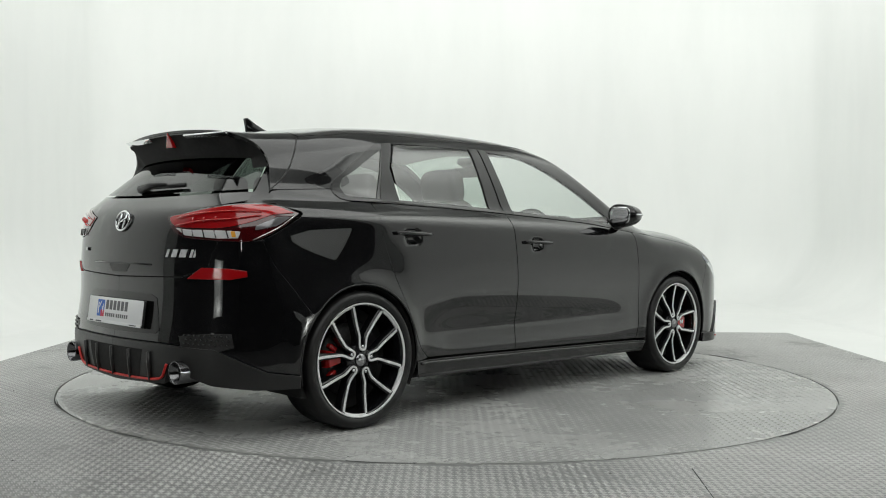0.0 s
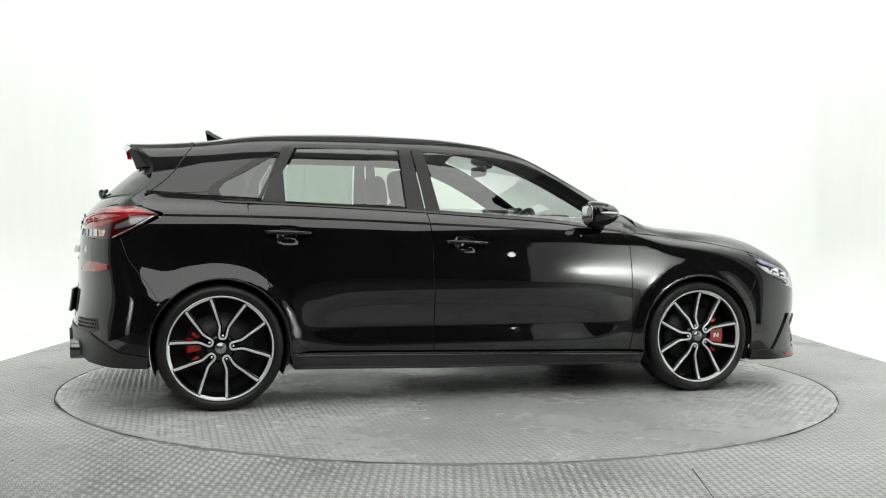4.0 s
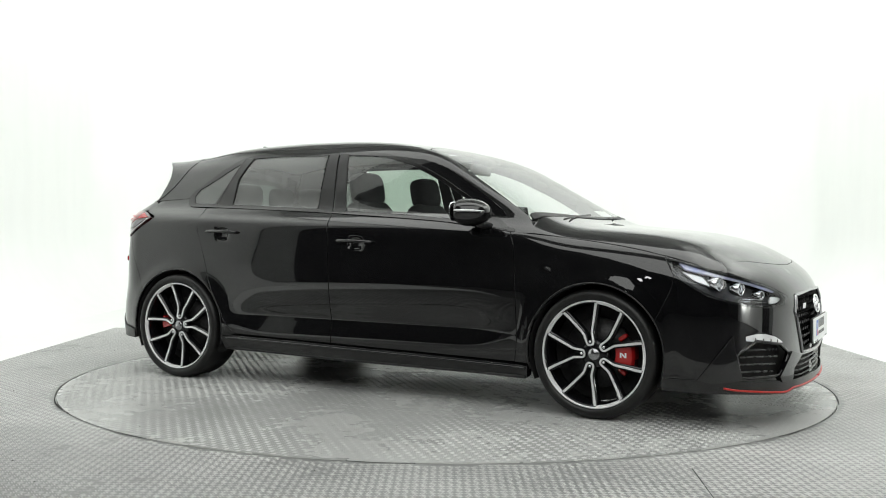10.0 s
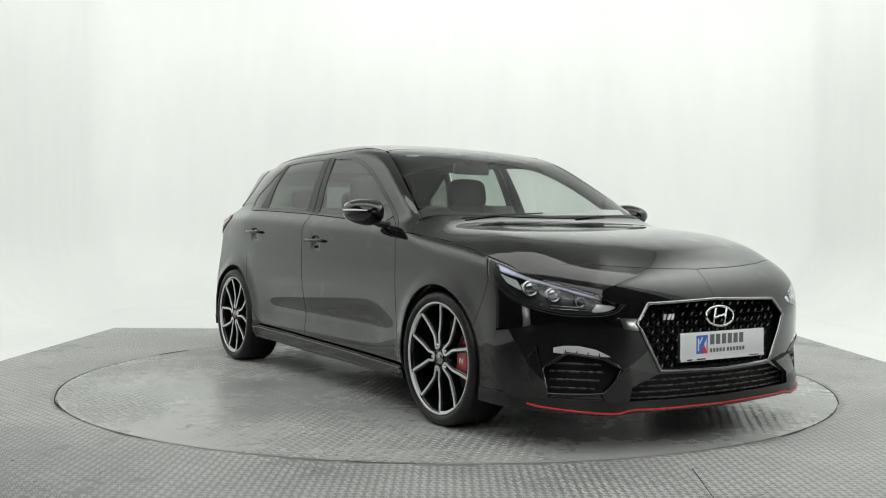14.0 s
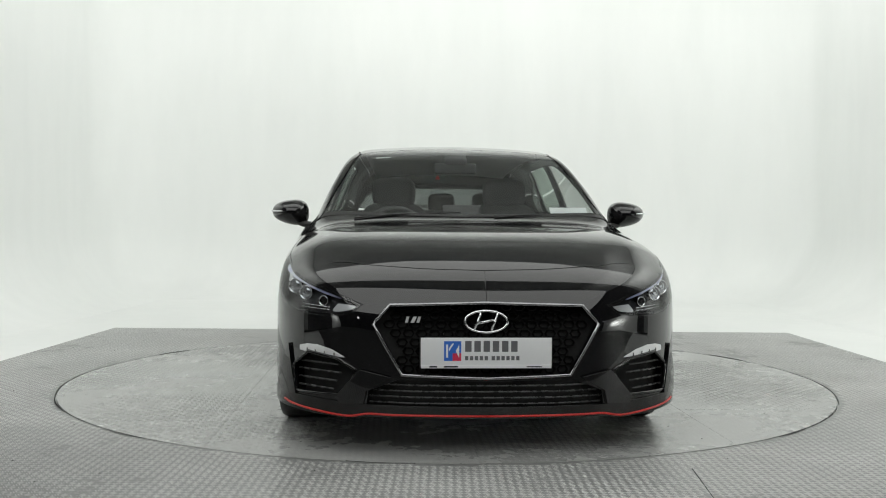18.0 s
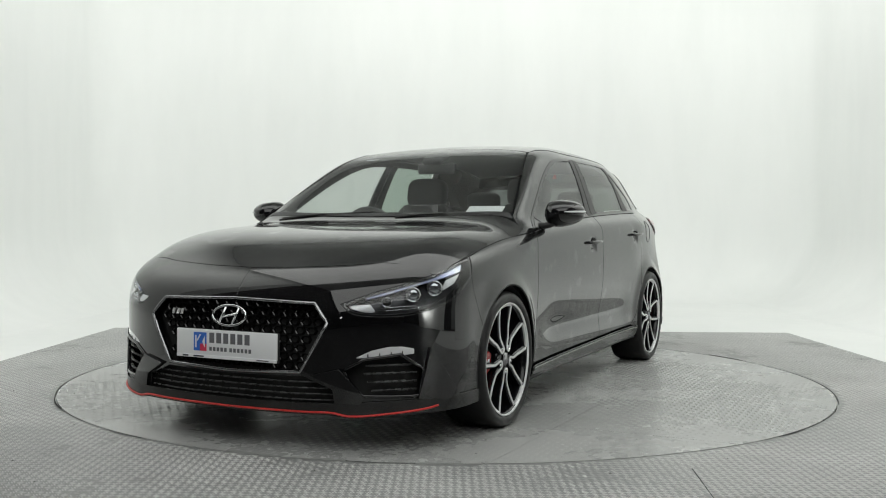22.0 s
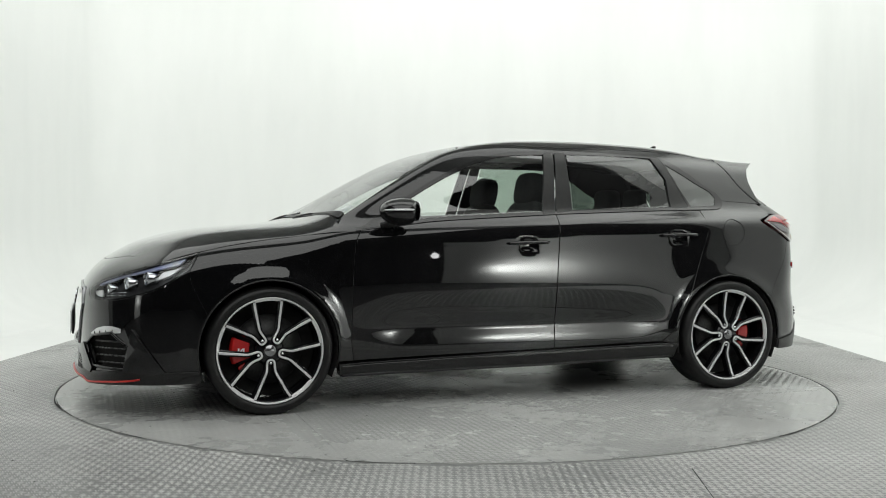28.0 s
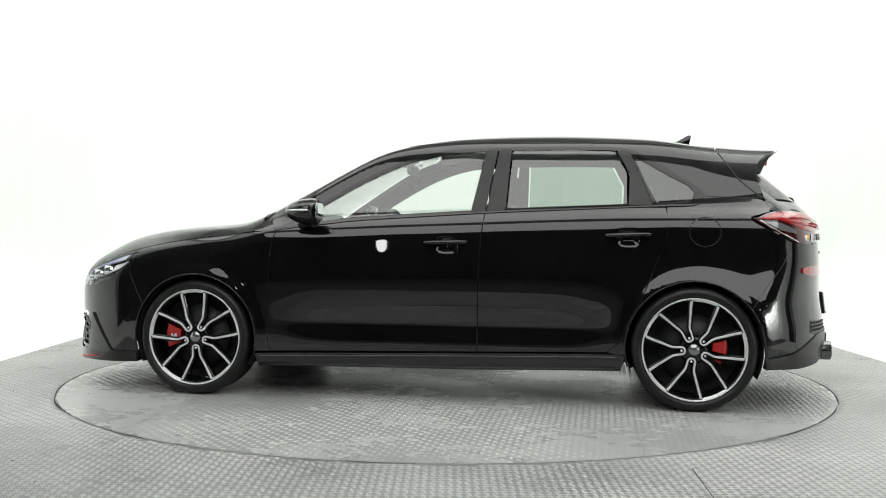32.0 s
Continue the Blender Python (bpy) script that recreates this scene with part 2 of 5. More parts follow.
high_inset = spline([(-0.5, 0.0), (-0.2, 0.0), (-0.07, 0.008), (-0.025, 0.0135), (0.0, 0.0235), (0.03, 0.047), (0.065, 0.083), (0.10, 0.103), (0.18, 0.131), (0.3, 0.179), (0.41, 0.231), (0.55, 0.32)])
haunch = spline([(0.3, 0.0), (0.42, 0.0), (0.54, -0.002), (0.66, -0.011), (0.76, -0.012), (0.86, 0.001), (0.935, 0.012), (0.985, 0.012), (1.06, 0.004), (1.14, 0.0004), (1.22, 0.0), (1.4, 0.0)])
tail_taper = spline([(-2.2, 0.165), (-1.8, 0.122), (-1.5, 0.085), (-1.2, 0.042), (-0.9, 0.015), (-0.5, 0.002), (0.0, 0.0), (2.2, 0.0)])
nose_line = spline([(0.0, 2.216), (0.15, 2.217), (0.3, 2.219), (0.45, 2.222), (0.55, 2.222), (0.63, 2.212), (0.69, 2.188), (0.735, 2.142), (0.77, 2.085), (0.9, 1.9)])
tail_line = spline([(0.1, -2.03), (0.25, -2.068), (0.42, -2.074), (0.55, -2.055), (0.7, -2.052), (0.85, -2.042), (0.95, -2.02), (1.02, -1.975),
                    (1.08, -1.915), (1.18, -1.805), (1.28, -1.69), (1.36, -1.60), (1.45, -1.50)])
HANDLES = ((-0.995, 0.884), (-0.055, 0.838))
HUB_Z, TYRE_R, ARCH_R, AXLE = 0.313, 0.313, 0.343, 1.325


def smax(a, b, k):
    h = np.maximum(k - np.abs(a - b), 0) / k
    return np.maximum(a, b) + h * h * k / 4


def half_width(x, z):
    q = z - shoulder(x)
    rho = np.minimum(np.hypot(x - AXLE, z - HUB_Z), np.hypot(x + AXLE, z - HUB_Z))
    flare = 0.014 * np.exp(-((np.maximum(rho, ARCH_R) - ARCH_R) / 0.05) ** 2) * (z < 0.8)
    flare = flare * (1 - np.clip((x - 1.5) / 0.2, 0, 1))
    for hx, hz in HANDLES:
        flare = flare - 0.016 * np.exp(-((x - hx) / 0.042) ** 4 - ((z - hz + 0.012) / 0.032) ** 4)
    w = 1 / (1 + np.exp(-(x + 0.80) / 0.055)) / (1 + np.exp((x - 0.74) / 0.055))
    ends = np.clip((np.abs(x) - 1.1) / 0.4, 0, 1)
    return plan_width(x) - low_inset(z) * (1 - 0.75 * ends) - w * door_dip(z) - high_inset(q) + flare - tail_taper(x) * np.clip((z - 0.55) / 0.6, 0, 1.3) + haunch(np.clip(z, 0.3, 1.4)) / (1 + np.exp((x + 1.08) / 0.07))


TAIL_SHIFT = [0.0]  # how far the hull above the waist runs on rearwards, for the roof and its spoiler


def body(x, y, z):
    """Below nought inside the car's hull."""
    a = np.abs(y)
    g = a - half_width(x, z)
    e = 1e-3
    slope = (top_line(x + e) - top_line(x - e)) / (2 * e)
    t = (z - top_line(x) + crown_two(x) * a ** 2 + crown_four(x) * a ** 4) / np.sqrt(1 + slope * slope)
    g = smax(g, t, top_round(x))
    f = x - nose_line(z) + 0.18 * a ** 2 + 0.55 * a ** 6
    g = smax(g, f, 0.09)
    bend = 1 + 0.7 * np.clip((z - 1.0) / 0.2, 0, 1)
    r = (tail_line(z) - TAIL_SHIFT[0] * np.clip((z - 1.0) / 0.1, 0, 1) - x + bend * 0.21 * a ** 2 + 0.38 * a ** 6) * np.where(z > 1.0, 0.78, 1.0)
    return smax(g, r, 0.07 + 0.08 * np.clip((z - 1.0) / 0.12, 0, 1))


def normal(p):
    e = 2e-3
    x, y, z = p.T
    n = np.stack([body(x + e, y, z) - body(x - e, y, z), body(x, y + e, z) - body(x, y - e, z), body(x, y, z + e) - body(x, y, z - e)], 1)
    return n / np.maximum(np.linalg.norm(n, axis=1, keepdims=True), 1e-9)


FRONT_X, REAR_X, TUBE_Z = 1.2, -1.2, 0.93


def drop(kind, uv, side=1):
    """The hull's points for outline coordinates: side (x, z), top (x, y), front and rear (sideways angle in degrees, z), tube (x, angle in degrees)."""
    uv = np.array(uv, float).reshape(-1, 2)
    u, v = uv[:, 0], uv[:, 1]
    one, nil = np.ones_like(u), np.zeros_like(u)
    if kind == "side":
        o, d, far = (u, nil, v), (nil, side * one, nil), 1.3
    elif kind == "top":
        o, d, far = (u, side * v, 0.3 * one), (nil, nil, one), 1.6
    elif kind == "tube":
        a = np.radians(v)
        o, d, far = (u, nil, TUBE_Z * one), (nil, side * np.cos(a), np.sin(a)), 1.3
    else:
        a = np.radians(u)
        s = 1 if kind == "front" else -1
        o, d, far = ((FRONT_X if s > 0 else REAR_X) * one, nil, v), (s * np.cos(a), side * np.sin(a), nil), 1.5
    o, d = np.stack(o, 1), np.stack(d, 1)
    lo, hi = np.zeros_like(u), far * one
    for _ in range(34):
        mid = (lo + hi) / 2
        q = o + d * mid[:, None]
        inside = body(q[:, 0], q[:, 1], q[:, 2]) < 0
        lo, hi = np.where(inside, mid, lo), np.where(inside, hi, mid)
    return o + d * lo[:, None]


def to_tube(kind, uv):
    """Outline points of another kind in tube coordinates."""
    p = drop(kind, uv)
    return [(float(x), math.degrees(math.atan2(z - TUBE_Z, y))) for x, y, z in p]


def ang(end, *pts):
    """(x, y, z) near the hull as outline coordinates of the front or rear."""
    s, x0 = (1, FRONT_X) if end == "front" else (-1, REAR_X)
    return [(math.degrees(math.atan2(y, s * (x - x0))), z) for x, y, z in pts]


def flat_grid(outline, su, sv, hole=None):
    """The outline's face, cut along a grid; returns points and faces. A hole is joined to it by a slit."""
    pts = list(outline)
    bm = bmesh.new()
    if hole:
        turn = lambda q: sum(a[0] * b[1] - b[0] * a[1] for a, b in zip(q, q[1:] + q[:1]))
        if turn(pts) * turn(hole) > 0:
            hole = hole[::-1]
        i, j = min(((i, j) for i in range(len(pts)) for j in range(len(hole))), key=lambda k: math.dist(pts[k[0]], hole[k[1]]))
        pts = pts[:i + 1] + hole[j:] + hole[:j + 1] + pts[i:]
    bm.faces.new([bm.verts.new((*p, 0)) for p in pts])
    for axis, step in ((0, su), (1, sv)):
        lo, hi = min(p[axis] for p in pts), max(p[axis] for p in pts)
        k = math.floor(lo / step) + 1
        while k * step < hi:
            co, no = [0, 0, 0], [0, 0, 0]
            co[axis], no[axis] = k * step + 1e-5, 1
            bmesh.ops.bisect_plane(bm, geom=bm.verts[:] + bm.edges[:] + bm.faces[:], plane_co=co, plane_no=no)
            k += 1
    bmesh.ops.remove_doubles(bm, verts=bm.verts[:], dist=2e-5)
    bm.verts.index_update()
    uv = [(v.co.x, v.co.y) for v in bm.verts]
    faces = [[v.index for v in f.verts] for f in bm.faces]
    edge = [(e.verts[0].index, e.verts[1].index) for e in bm.edges if len(e.link_faces) == 1]
    bm.free()
    return uv, faces, edge


def skin(name, kind, outline, mat, parent, side=1, gap=0.0025, lift=0.0, thick=0.014, step=0.025, label="", hole=None, shell=True, bulge=None):
    """A shaped panel of the hull inside an outline, with rolled-in edges and an inner face."""
    deg = kind in ("front", "rear")
    su = step * 57 / 0.95 if deg else step
    sv = step * 57 / 0.75 if kind == "tube" else step
    uv0 = [(u * (0.0166 if deg else 1), v * (0.0131 if kind == "tube" else 1)) for u, v in outline]
    uv0 = inset(uv0, gap) if gap else uv0
    ho = None
    if hole:
        ho = inset([(u * (0.0166 if deg else 1), v) for u, v in hole], -gap)
    uv, faces, edge = flat_grid(uv0, step, step, ho)
    uv = [(u / (0.0166 if deg else 1), v / (0.0131 if kind == "tube" else 1)) for u, v in uv]
    p = drop(kind, uv, side)
    n = normal(p)
    if lift or bulge:
        p = p + n * (lift + (bulge(p)[:, None] if bulge else 0))
    verts, norms, out = list(p), list(n), []
    for f in faces:
        a, b, c = (p[f[0]], p[f[1]], p[f[2]])
        w = sum(np.cross(p[f[i]] - p[f[0]], p[f[(i + 1) % len(f)]] - p[f[0]]) for i in range(1, len(f)))
        out.append(f if np.dot(w, n[f[0]]) > 0 else f[::-1])
    k = len(p)
    ring = sorted({i for e in edge for i in e})
    mean = {}
    if shell:
        order = {}
        for f in out:
            for i in range(len(f)):
                order[(f[i], f[(i + 1) % len(f)])] = 1
        # edge roll: a narrow rounded strip, then the flange
        side_n = {i: np.zeros(3) for i in ring}
        for a, b in edge:
            if (a, b) not in order:
                a, b = b, a
            s = np.cross(p[b] - p[a], n[a])
            s /= max(np.linalg.norm(s), 1e-9)
            side_n[a] += s
            side_n[b] += s
        base = len(verts)
        at = {i: base + 3 * j for j, i in enumerate(ring)}
        for i in ring:
            s = side_n[i] / max(np.linalg.norm(side_n[i]), 1e-9)
            r = 0.0015
            verts += [p[i] + s * r - n[i] * r * 0.6, p[i] + s * r - n[i] * r, p[i] + s * r - n[i] * thick]
            norms += [(n[i] + 1.4 * s) / np.linalg.norm(n[i] + 1.4 * s), s, s]
        for a, b in edge:
            if (a, b) not in order:
                a, b = b, a
            out += [[b, a, at[a], at[b]], [at[b] + 1, at[a] + 1, at[a] + 2, at[b] + 2]]
        base = len(verts)
        verts += list(p - n * thick)
        norms += list(-n)
        out += [[base + i for i in f[::-1]] for f in out[:len(faces)]]
    return mesh_part(name, verts, out, mat, parent, label, True, norms)


def block(sx, sy, sz, bevel=0.0, at=(0, 0, 0), turn=None, seg=2):
    bm = bmesh.new()
    bmesh.ops.create_cube(bm, size=1)
    bmesh.ops.scale(bm, vec=(sx, sy, sz), verts=bm.verts[:])
    if bevel:
        bmesh.ops.bevel(bm, geom=bm.edges[:], offset=bevel, segments=seg, affect="EDGES", profile=0.5)
    m = Matrix.Translation(at) @ (turn or Matrix())
    bmesh.ops.transform(bm, matrix=m, verts=bm.verts[:])
    return bm


def tube_bm(path, radius, n=8, closed=False, squash=1.0):
    """A round bar along a path."""
    bm, p = bmesh.new(), [Vector(q) for q in path]
    rings = []
    for i, q in enumerate(p):
        a, b = (p[i - 1] if i or closed else q), (p[(i + 1) % len(p)] if i < len(p) - 1 or closed else q)
        t = (b - a).normalized()
        up = Vector((0, 0, 1)) if abs(t.z) < 0.9 else Vector((1, 0, 0))
        s = t.cross(up).normalized()
        w = s.cross(t)
        r = radius[i] if isinstance(radius, (list, tuple)) else radius
        rings.append([bm.verts.new(q + s * (r * math.cos(k * math.tau / n)) + w * (r * squash * math.sin(k * math.tau / n))) for k in range(n)])
    m = len(p)
    for i in range(m if closed else m - 1):
        a, b = rings[i], rings[(i + 1) % m]
        for k in range(n):
            bm.faces.new((a[k], a[(k + 1) % n], b[(k + 1) % n], b[k]))
    if not closed:
        bm.faces.new(rings[0][::-1])
        bm.faces.new(rings[-1])
    return bm


def lathe(profile, n=48, closed=False):
    """Turns (radius, offset) points round the y axis; the offset runs outwards, towards -y."""
    bm = bmesh.new()
    rings = [[bm.verts.new((r * math.cos(k * math.tau / n), -o, r * math.sin(k * math.tau / n))) for k in range(n)] for r, o in profile]
    pairs = list(zip(rings, rings[1:])) + ([(rings[-1], rings[0])] if closed else [])
    for a, b in pairs:
        for k in range(n):
            bm.faces.new((a[k], b[k], b[(k + 1) % n], a[(k + 1) % n]))
    bmesh.ops.recalc_face_normals(bm, faces=bm.faces[:])
    return bm


def prism(outline, depth, m=None, bevel=0.0):
    """An outline in x and z, from y = 0 back to y = depth."""
    bm = bmesh.new()
    f = bm.faces.new([bm.verts.new((x, 0, z)) for x, z in outline])
    r = bmesh.ops.extrude_face_region(bm, geom=[f])
    vs = [g for g in r["geom"] if isinstance(g, bmesh.types.BMVert)]
    bmesh.ops.translate(bm, vec=(0, depth, 0), verts=vs)
    bmesh.ops.recalc_face_normals(bm, faces=bm.faces[:])
    if bevel:
        bmesh.ops.bevel(bm, geom=bm.edges[:], offset=bevel, segments=2, affect="EDGES", profile=0.5)
    if m:
        bmesh.ops.transform(bm, matrix=m, verts=bm.verts[:])
    return bm


def words(name, text, size, mat, parent, m, depth=0.002, shear=0.0, label=""):
    """Lettering as a mesh, standing in its own x and y plane, then posed."""
    c = bpy.data.curves.new(name, "FONT")
    c.body, c.size, c.extrude, c.shear, c.align_x, c.align_y = text, size, depth, shear, "CENTER", "CENTER"
    tmp = new(name + "_text", c)
    bpy.context.view_layer.update()
    me = bpy.data.meshes.new_from_object(tmp.evaluated_get(bpy.context.evaluated_depsgraph_get()))
    bpy.data.objects.remove(tmp)
    bpy.data.curves.remove(c)
    me.transform(m)
    me.materials.clear()
    me.materials.append(mat)
    ob = new(name, me)
    ob.parent = parent
    if label:
        tagged(ob, label)
    return ob


def surface(kind, uv, side=1, lift=0.0):
    p = drop(kind, uv, side)
    return p + normal(p) * lift


def sweep(name, kind, path, radius, mat, parent, side=1, lift=0.0, label="", n=8, squash=1.0, closed=False):
    """A bar laid along the hull."""
    return part(name, tube_bm([tuple(q) for q in surface(kind, path, side, lift)], radius, n, closed, squash), mat, parent, label)


# ---------------------------------------------------------------- the studio
ROOM_X0, ROOM_X1, ROOM_Y1, WHITE_Y0, ROOM_Y0, ROOM_H = -4.65, 4.8, 7.6, -1.9, -10.0, 7.0
FLOOR_X0, FLOOR_X1, FLOOR_Y1 = -3.01, 3.08, 2.79
TABLE_R = 2.238


SCUFF = mottled(material("pale_floor_scuff", (0.5, 0.5, 0.48), 0.5), 30, (0.34, 0.34, 0.33), (0.62, 0.62, 0.6))
FLOOR_SEAMS = (((0.942, -2.28), (0.862, -3.38), 0.004, GAP), ((-2.20, -1.07), (-2.27, -1.1), 0.05, BARS), ((2.02, -2.02), (2.12, -2.05), 0.03, SCUFF))
CRACK = material("crack_grime", (0.35, 0.34, 0.32), 0.9)


def bars(name, parent, keep, xr, yr, seed, mat, base=0.0, worn=0.0, tall=0.0024):
    """Raised tread bars, laid in crossing groups of four, worn to different heights."""
    rng, pitch, count = np.random.default_rng(seed), 0.031, 3
    gx, gy = np.meshgrid(np.arange(xr[0], xr[1], pitch), np.arange(yr[0], yr[1], pitch), indexing="ij")
    odd = (np.arange(gx.shape[0])[:, None] + np.arange(gx.shape[1])[None, :]) % 2
    ok = keep(gx, gy)
    x, y, odd = np.repeat(gx[ok], count), np.repeat(gy[ok], count), np.repeat(odd[ok], count)
    n = len(x)
    a = base + np.where(odd == 1, math.pi / 2, 0.0) + rng.normal(0, 0.02, n)
    off = (np.tile(np.arange(count), n // count) - (count - 1) / 2) * 0.0092
    x, y = x - np.sin(a) * off, y + np.cos(a) * off
    h = tall * rng.uniform(0.6, 1.1, n)
    # broad areas trodden almost smooth
    rub = np.sin(2.1 * x + 1.3 * y + seed) + np.sin(3.4 * y - 1.7 * x + 2 * seed) + 0.6 * np.sin(5.3 * x + 4.1 * y)
    h = h * (1 - worn * np.clip(0.5 + 0.6 * rub, 0, 1))
    l, w = 0.0140 * rng.uniform(0.9, 1.05, n), 0.0027 * rng.uniform(0.8, 1.15, n)
    c, s = np.cos(a), np.sin(a)
    verts = np.zeros((n, 8, 3))
    for k, (u, v, up) in enumerate(((1, 0, 0), (0, 1, 0), (-1, 0, 0), (0, -1, 0), (0.66, 0, 1), (0, 0.55, 1), (-0.66, 0, 1), (0, -0.55, 1))):
        verts[:, k, 0], verts[:, k, 1] = x + c * l * u - s * w * v, y + s * l * u + c * w * v
        verts[:, k, 2] = np.where(up, h, -0.0002)
    quad = np.array([[4, 5, 6, 7], [0, 1, 5, 4], [1, 2, 6, 5], [2, 3, 7, 6], [3, 0, 4, 7]])
    faces = (quad[None] + 8 * np.arange(n)[:, None, None]).reshape(-1, 4)
    me = bpy.data.meshes.new(name)
    me.vertices.add(n * 8)
    me.vertices.foreach_set("co", verts.ravel())
    me.loops.add(faces.size)
    me.loops.foreach_set("vertex_index", faces.ravel())
    me.polygons.add(len(faces))
    me.polygons.foreach_set("loop_start", np.arange(0, faces.size, 4))
    me.update(calc_edges=True)
    me.validate()
    me.materials.append(mat)
    ob = new(name, me)
    ob.parent = parent
    return tagged(ob, "raised worn bars of the tread plate", kind="stuff")


def build_studio():
    # white floor, and a dark one added out of view to darken reflections
    for nm, y0, y1, mat, text in (("studio_floor", -3.4, ROOM_Y1 + 0.15, COVE, "white painted studio floor running into the cove"), ("studio_floor_rear", ROOM_Y0 - 0.15, -3.4, DARK_FLOOR, "dark floor added behind the camera, out of view, to darken reflections")):
        f = part(nm, block(ROOM_X1 - ROOM_X0 + 0.3, y1 - y0, 0.1, 0, ((ROOM_X0 + ROOM_X1) / 2, (y0 + y1) / 2, -0.075)), mat, smooth=False)
        tagged(f, text, "floor", kind="structure")
    # the cove: plan path with rounded corners, section with a rounded foot
    rc, rf = 1.1, 0.9
    plan = [((ROOM_X0, WHITE_Y0), (1, 0)), ((ROOM_X0, 0.5), (1, 0)), ((ROOM_X0, 4), (1, 0))]
    for k in range(13):
        a = math.pi - k / 12 * math.pi / 2
        plan.append(((ROOM_X0 + rc + rc * math.cos(a), ROOM_Y1 - rc + rc * math.sin(a)), (-math.cos(a), -math.sin(a))))
    for k in range(13):
        a = math.pi / 2 - k / 12 * math.pi / 2
        plan.append(((ROOM_X1 - rc + rc * math.cos(a), ROOM_Y1 - rc + rc * math.sin(a)), (-math.cos(a), -math.sin(a))))
    plan += [((ROOM_X1, 4), (-1, 0)), ((ROOM_X1, 0.5), (-1, 0)), ((ROOM_X1, WHITE_Y0), (-1, 0))]
    sec = [(rf + 0.05, -0.045)] + [(rf - rf * math.sin(k / 10 * math.pi / 2), -0.024 + rf - rf * math.cos(k / 10 * math.pi / 2)) for k in range(11)] + [(0, 2.5), (0, ROOM_H)]
    verts, faces, n = [], [], len(sec)
    for (px, py), (nx, ny) in plan:
        verts += [(px + nx * d, py + ny * d, z) for d, z in sec]
    for i in range(len(plan) - 1):
        faces += [[i * n + j, i * n + j + 1, (i + 1) * n + j + 1, (i + 1) * n + j] for j in range(n - 1)]
    ob = mesh_part("wall_cove", verts, faces, COVE)
    ob.modifiers.new("thickness", "SOLIDIFY").thickness = -0.08
    tagged(ob, "seamless white painted cove wall with rounded corners", "wall", kind="structure")
    # the dark open end behind the camera
    w = ROOM_X1 - ROOM_X0
    for nm, sx, sy, x, y in (("wall_west", 0.1, WHITE_Y0 - ROOM_Y0, ROOM_X0 - 0.05, (WHITE_Y0 + ROOM_Y0) / 2), ("wall_east", 0.1, WHITE_Y0 - ROOM_Y0, ROOM_X1 + 0.05, (WHITE_Y0 + ROOM_Y0) / 2),
                             ("wall_south", w + 0.2, 0.1, (ROOM_X0 + ROOM_X1) / 2, ROOM_Y0 - 0.05)):
        tagged(part(nm, block(sx, sy, ROOM_H, 0, (x, y, ROOM_H / 2)), DARK_WALL, smooth=False), "dark wall of the open end of the studio", "wall", kind="structure")
    # grey strips added out of view, as a dimmer wall end in the reflections
    for nm, x in (("wall_grey_strip_west", ROOM_X0 + 0.012), ("wall_grey_strip_east", ROOM_X1 - 0.012)):
        tagged(part(nm, block(0.02, 0.4, ROOM_H - 0.04, 0.0, (x, WHITE_Y0 - 0.205, ROOM_H / 2)), GREY_WALL, smooth=False), "grey strip added out of view, a dimmer wall end for reflections", "wall", kind="structure")
    # white boards added out of view, floodlit for bright patches in the car's reflections
    for x, y0, y1, h in ((ROOM_X0 + 0.03, -6.1, -5.0, 1.15), (ROOM_X1 - 0.03, -6.5, -3.02, 1.55)):
        board = part("helper_board", block(0.03, y1 - y0, h, 0.004, (x, (y0 + y1) / 2, h / 2 - 0.02)), COVE, smooth=False)
        tagged(board, "white board added out of view against the dark wall, a bright patch for reflections", "board", "boards at the open end")
    c = part("ceiling", block(w + 0.4, ROOM_Y1 - ROOM_Y0 + 0.4, 0.1, 0, ((ROOM_X0 + ROOM_X1) / 2, (ROOM_Y1 + ROOM_Y0) / 2, ROOM_H + 0.05)), CEIL, smooth=False)
    tagged(c, "plain studio ceiling above the soft light", "ceiling", kind="structure")
    # tread-plate floor with a round opening for the turntable
    circle = lambda r, n=128: [(r * math.cos(k * math.tau / n), r * math.sin(k * math.tau / n)) for k in range(n)]
    uv, fs, edge = flat_grid([(FLOOR_X0, -3.4), (FLOOR_X1, -3.4), (FLOOR_X1, FLOOR_Y1), (FLOOR_X0, FLOOR_Y1)], 1.5, 1.5, circle(TABLE_R + 0.011))
    bm = bmesh.new()
    vs = [bm.verts.new((x, y, 0)) for x, y in uv]
    for q in fs:
        bm.faces.new([vs[i] for i in q])
    r = bmesh.ops.extrude_face_region(bm, geom=bm.faces[:])
    bmesh.ops.translate(bm, vec=(0, 0, -0.03), verts=[g for g in r["geom"] if isinstance(g, bmesh.types.BMVert)])
    bmesh.ops.recalc_face_normals(bm, faces=bm.faces[:])
    fl = tagged(part("floor", bm, PLATE, smooth=False), "worn grey steel tread-plate floor round the turntable", "floor", kind="structure")
    # turntable
    table = tagged(new("turntable"), "round worn grey tread-plate turntable set flush in the floor", "turntable")
    cell = 1.12
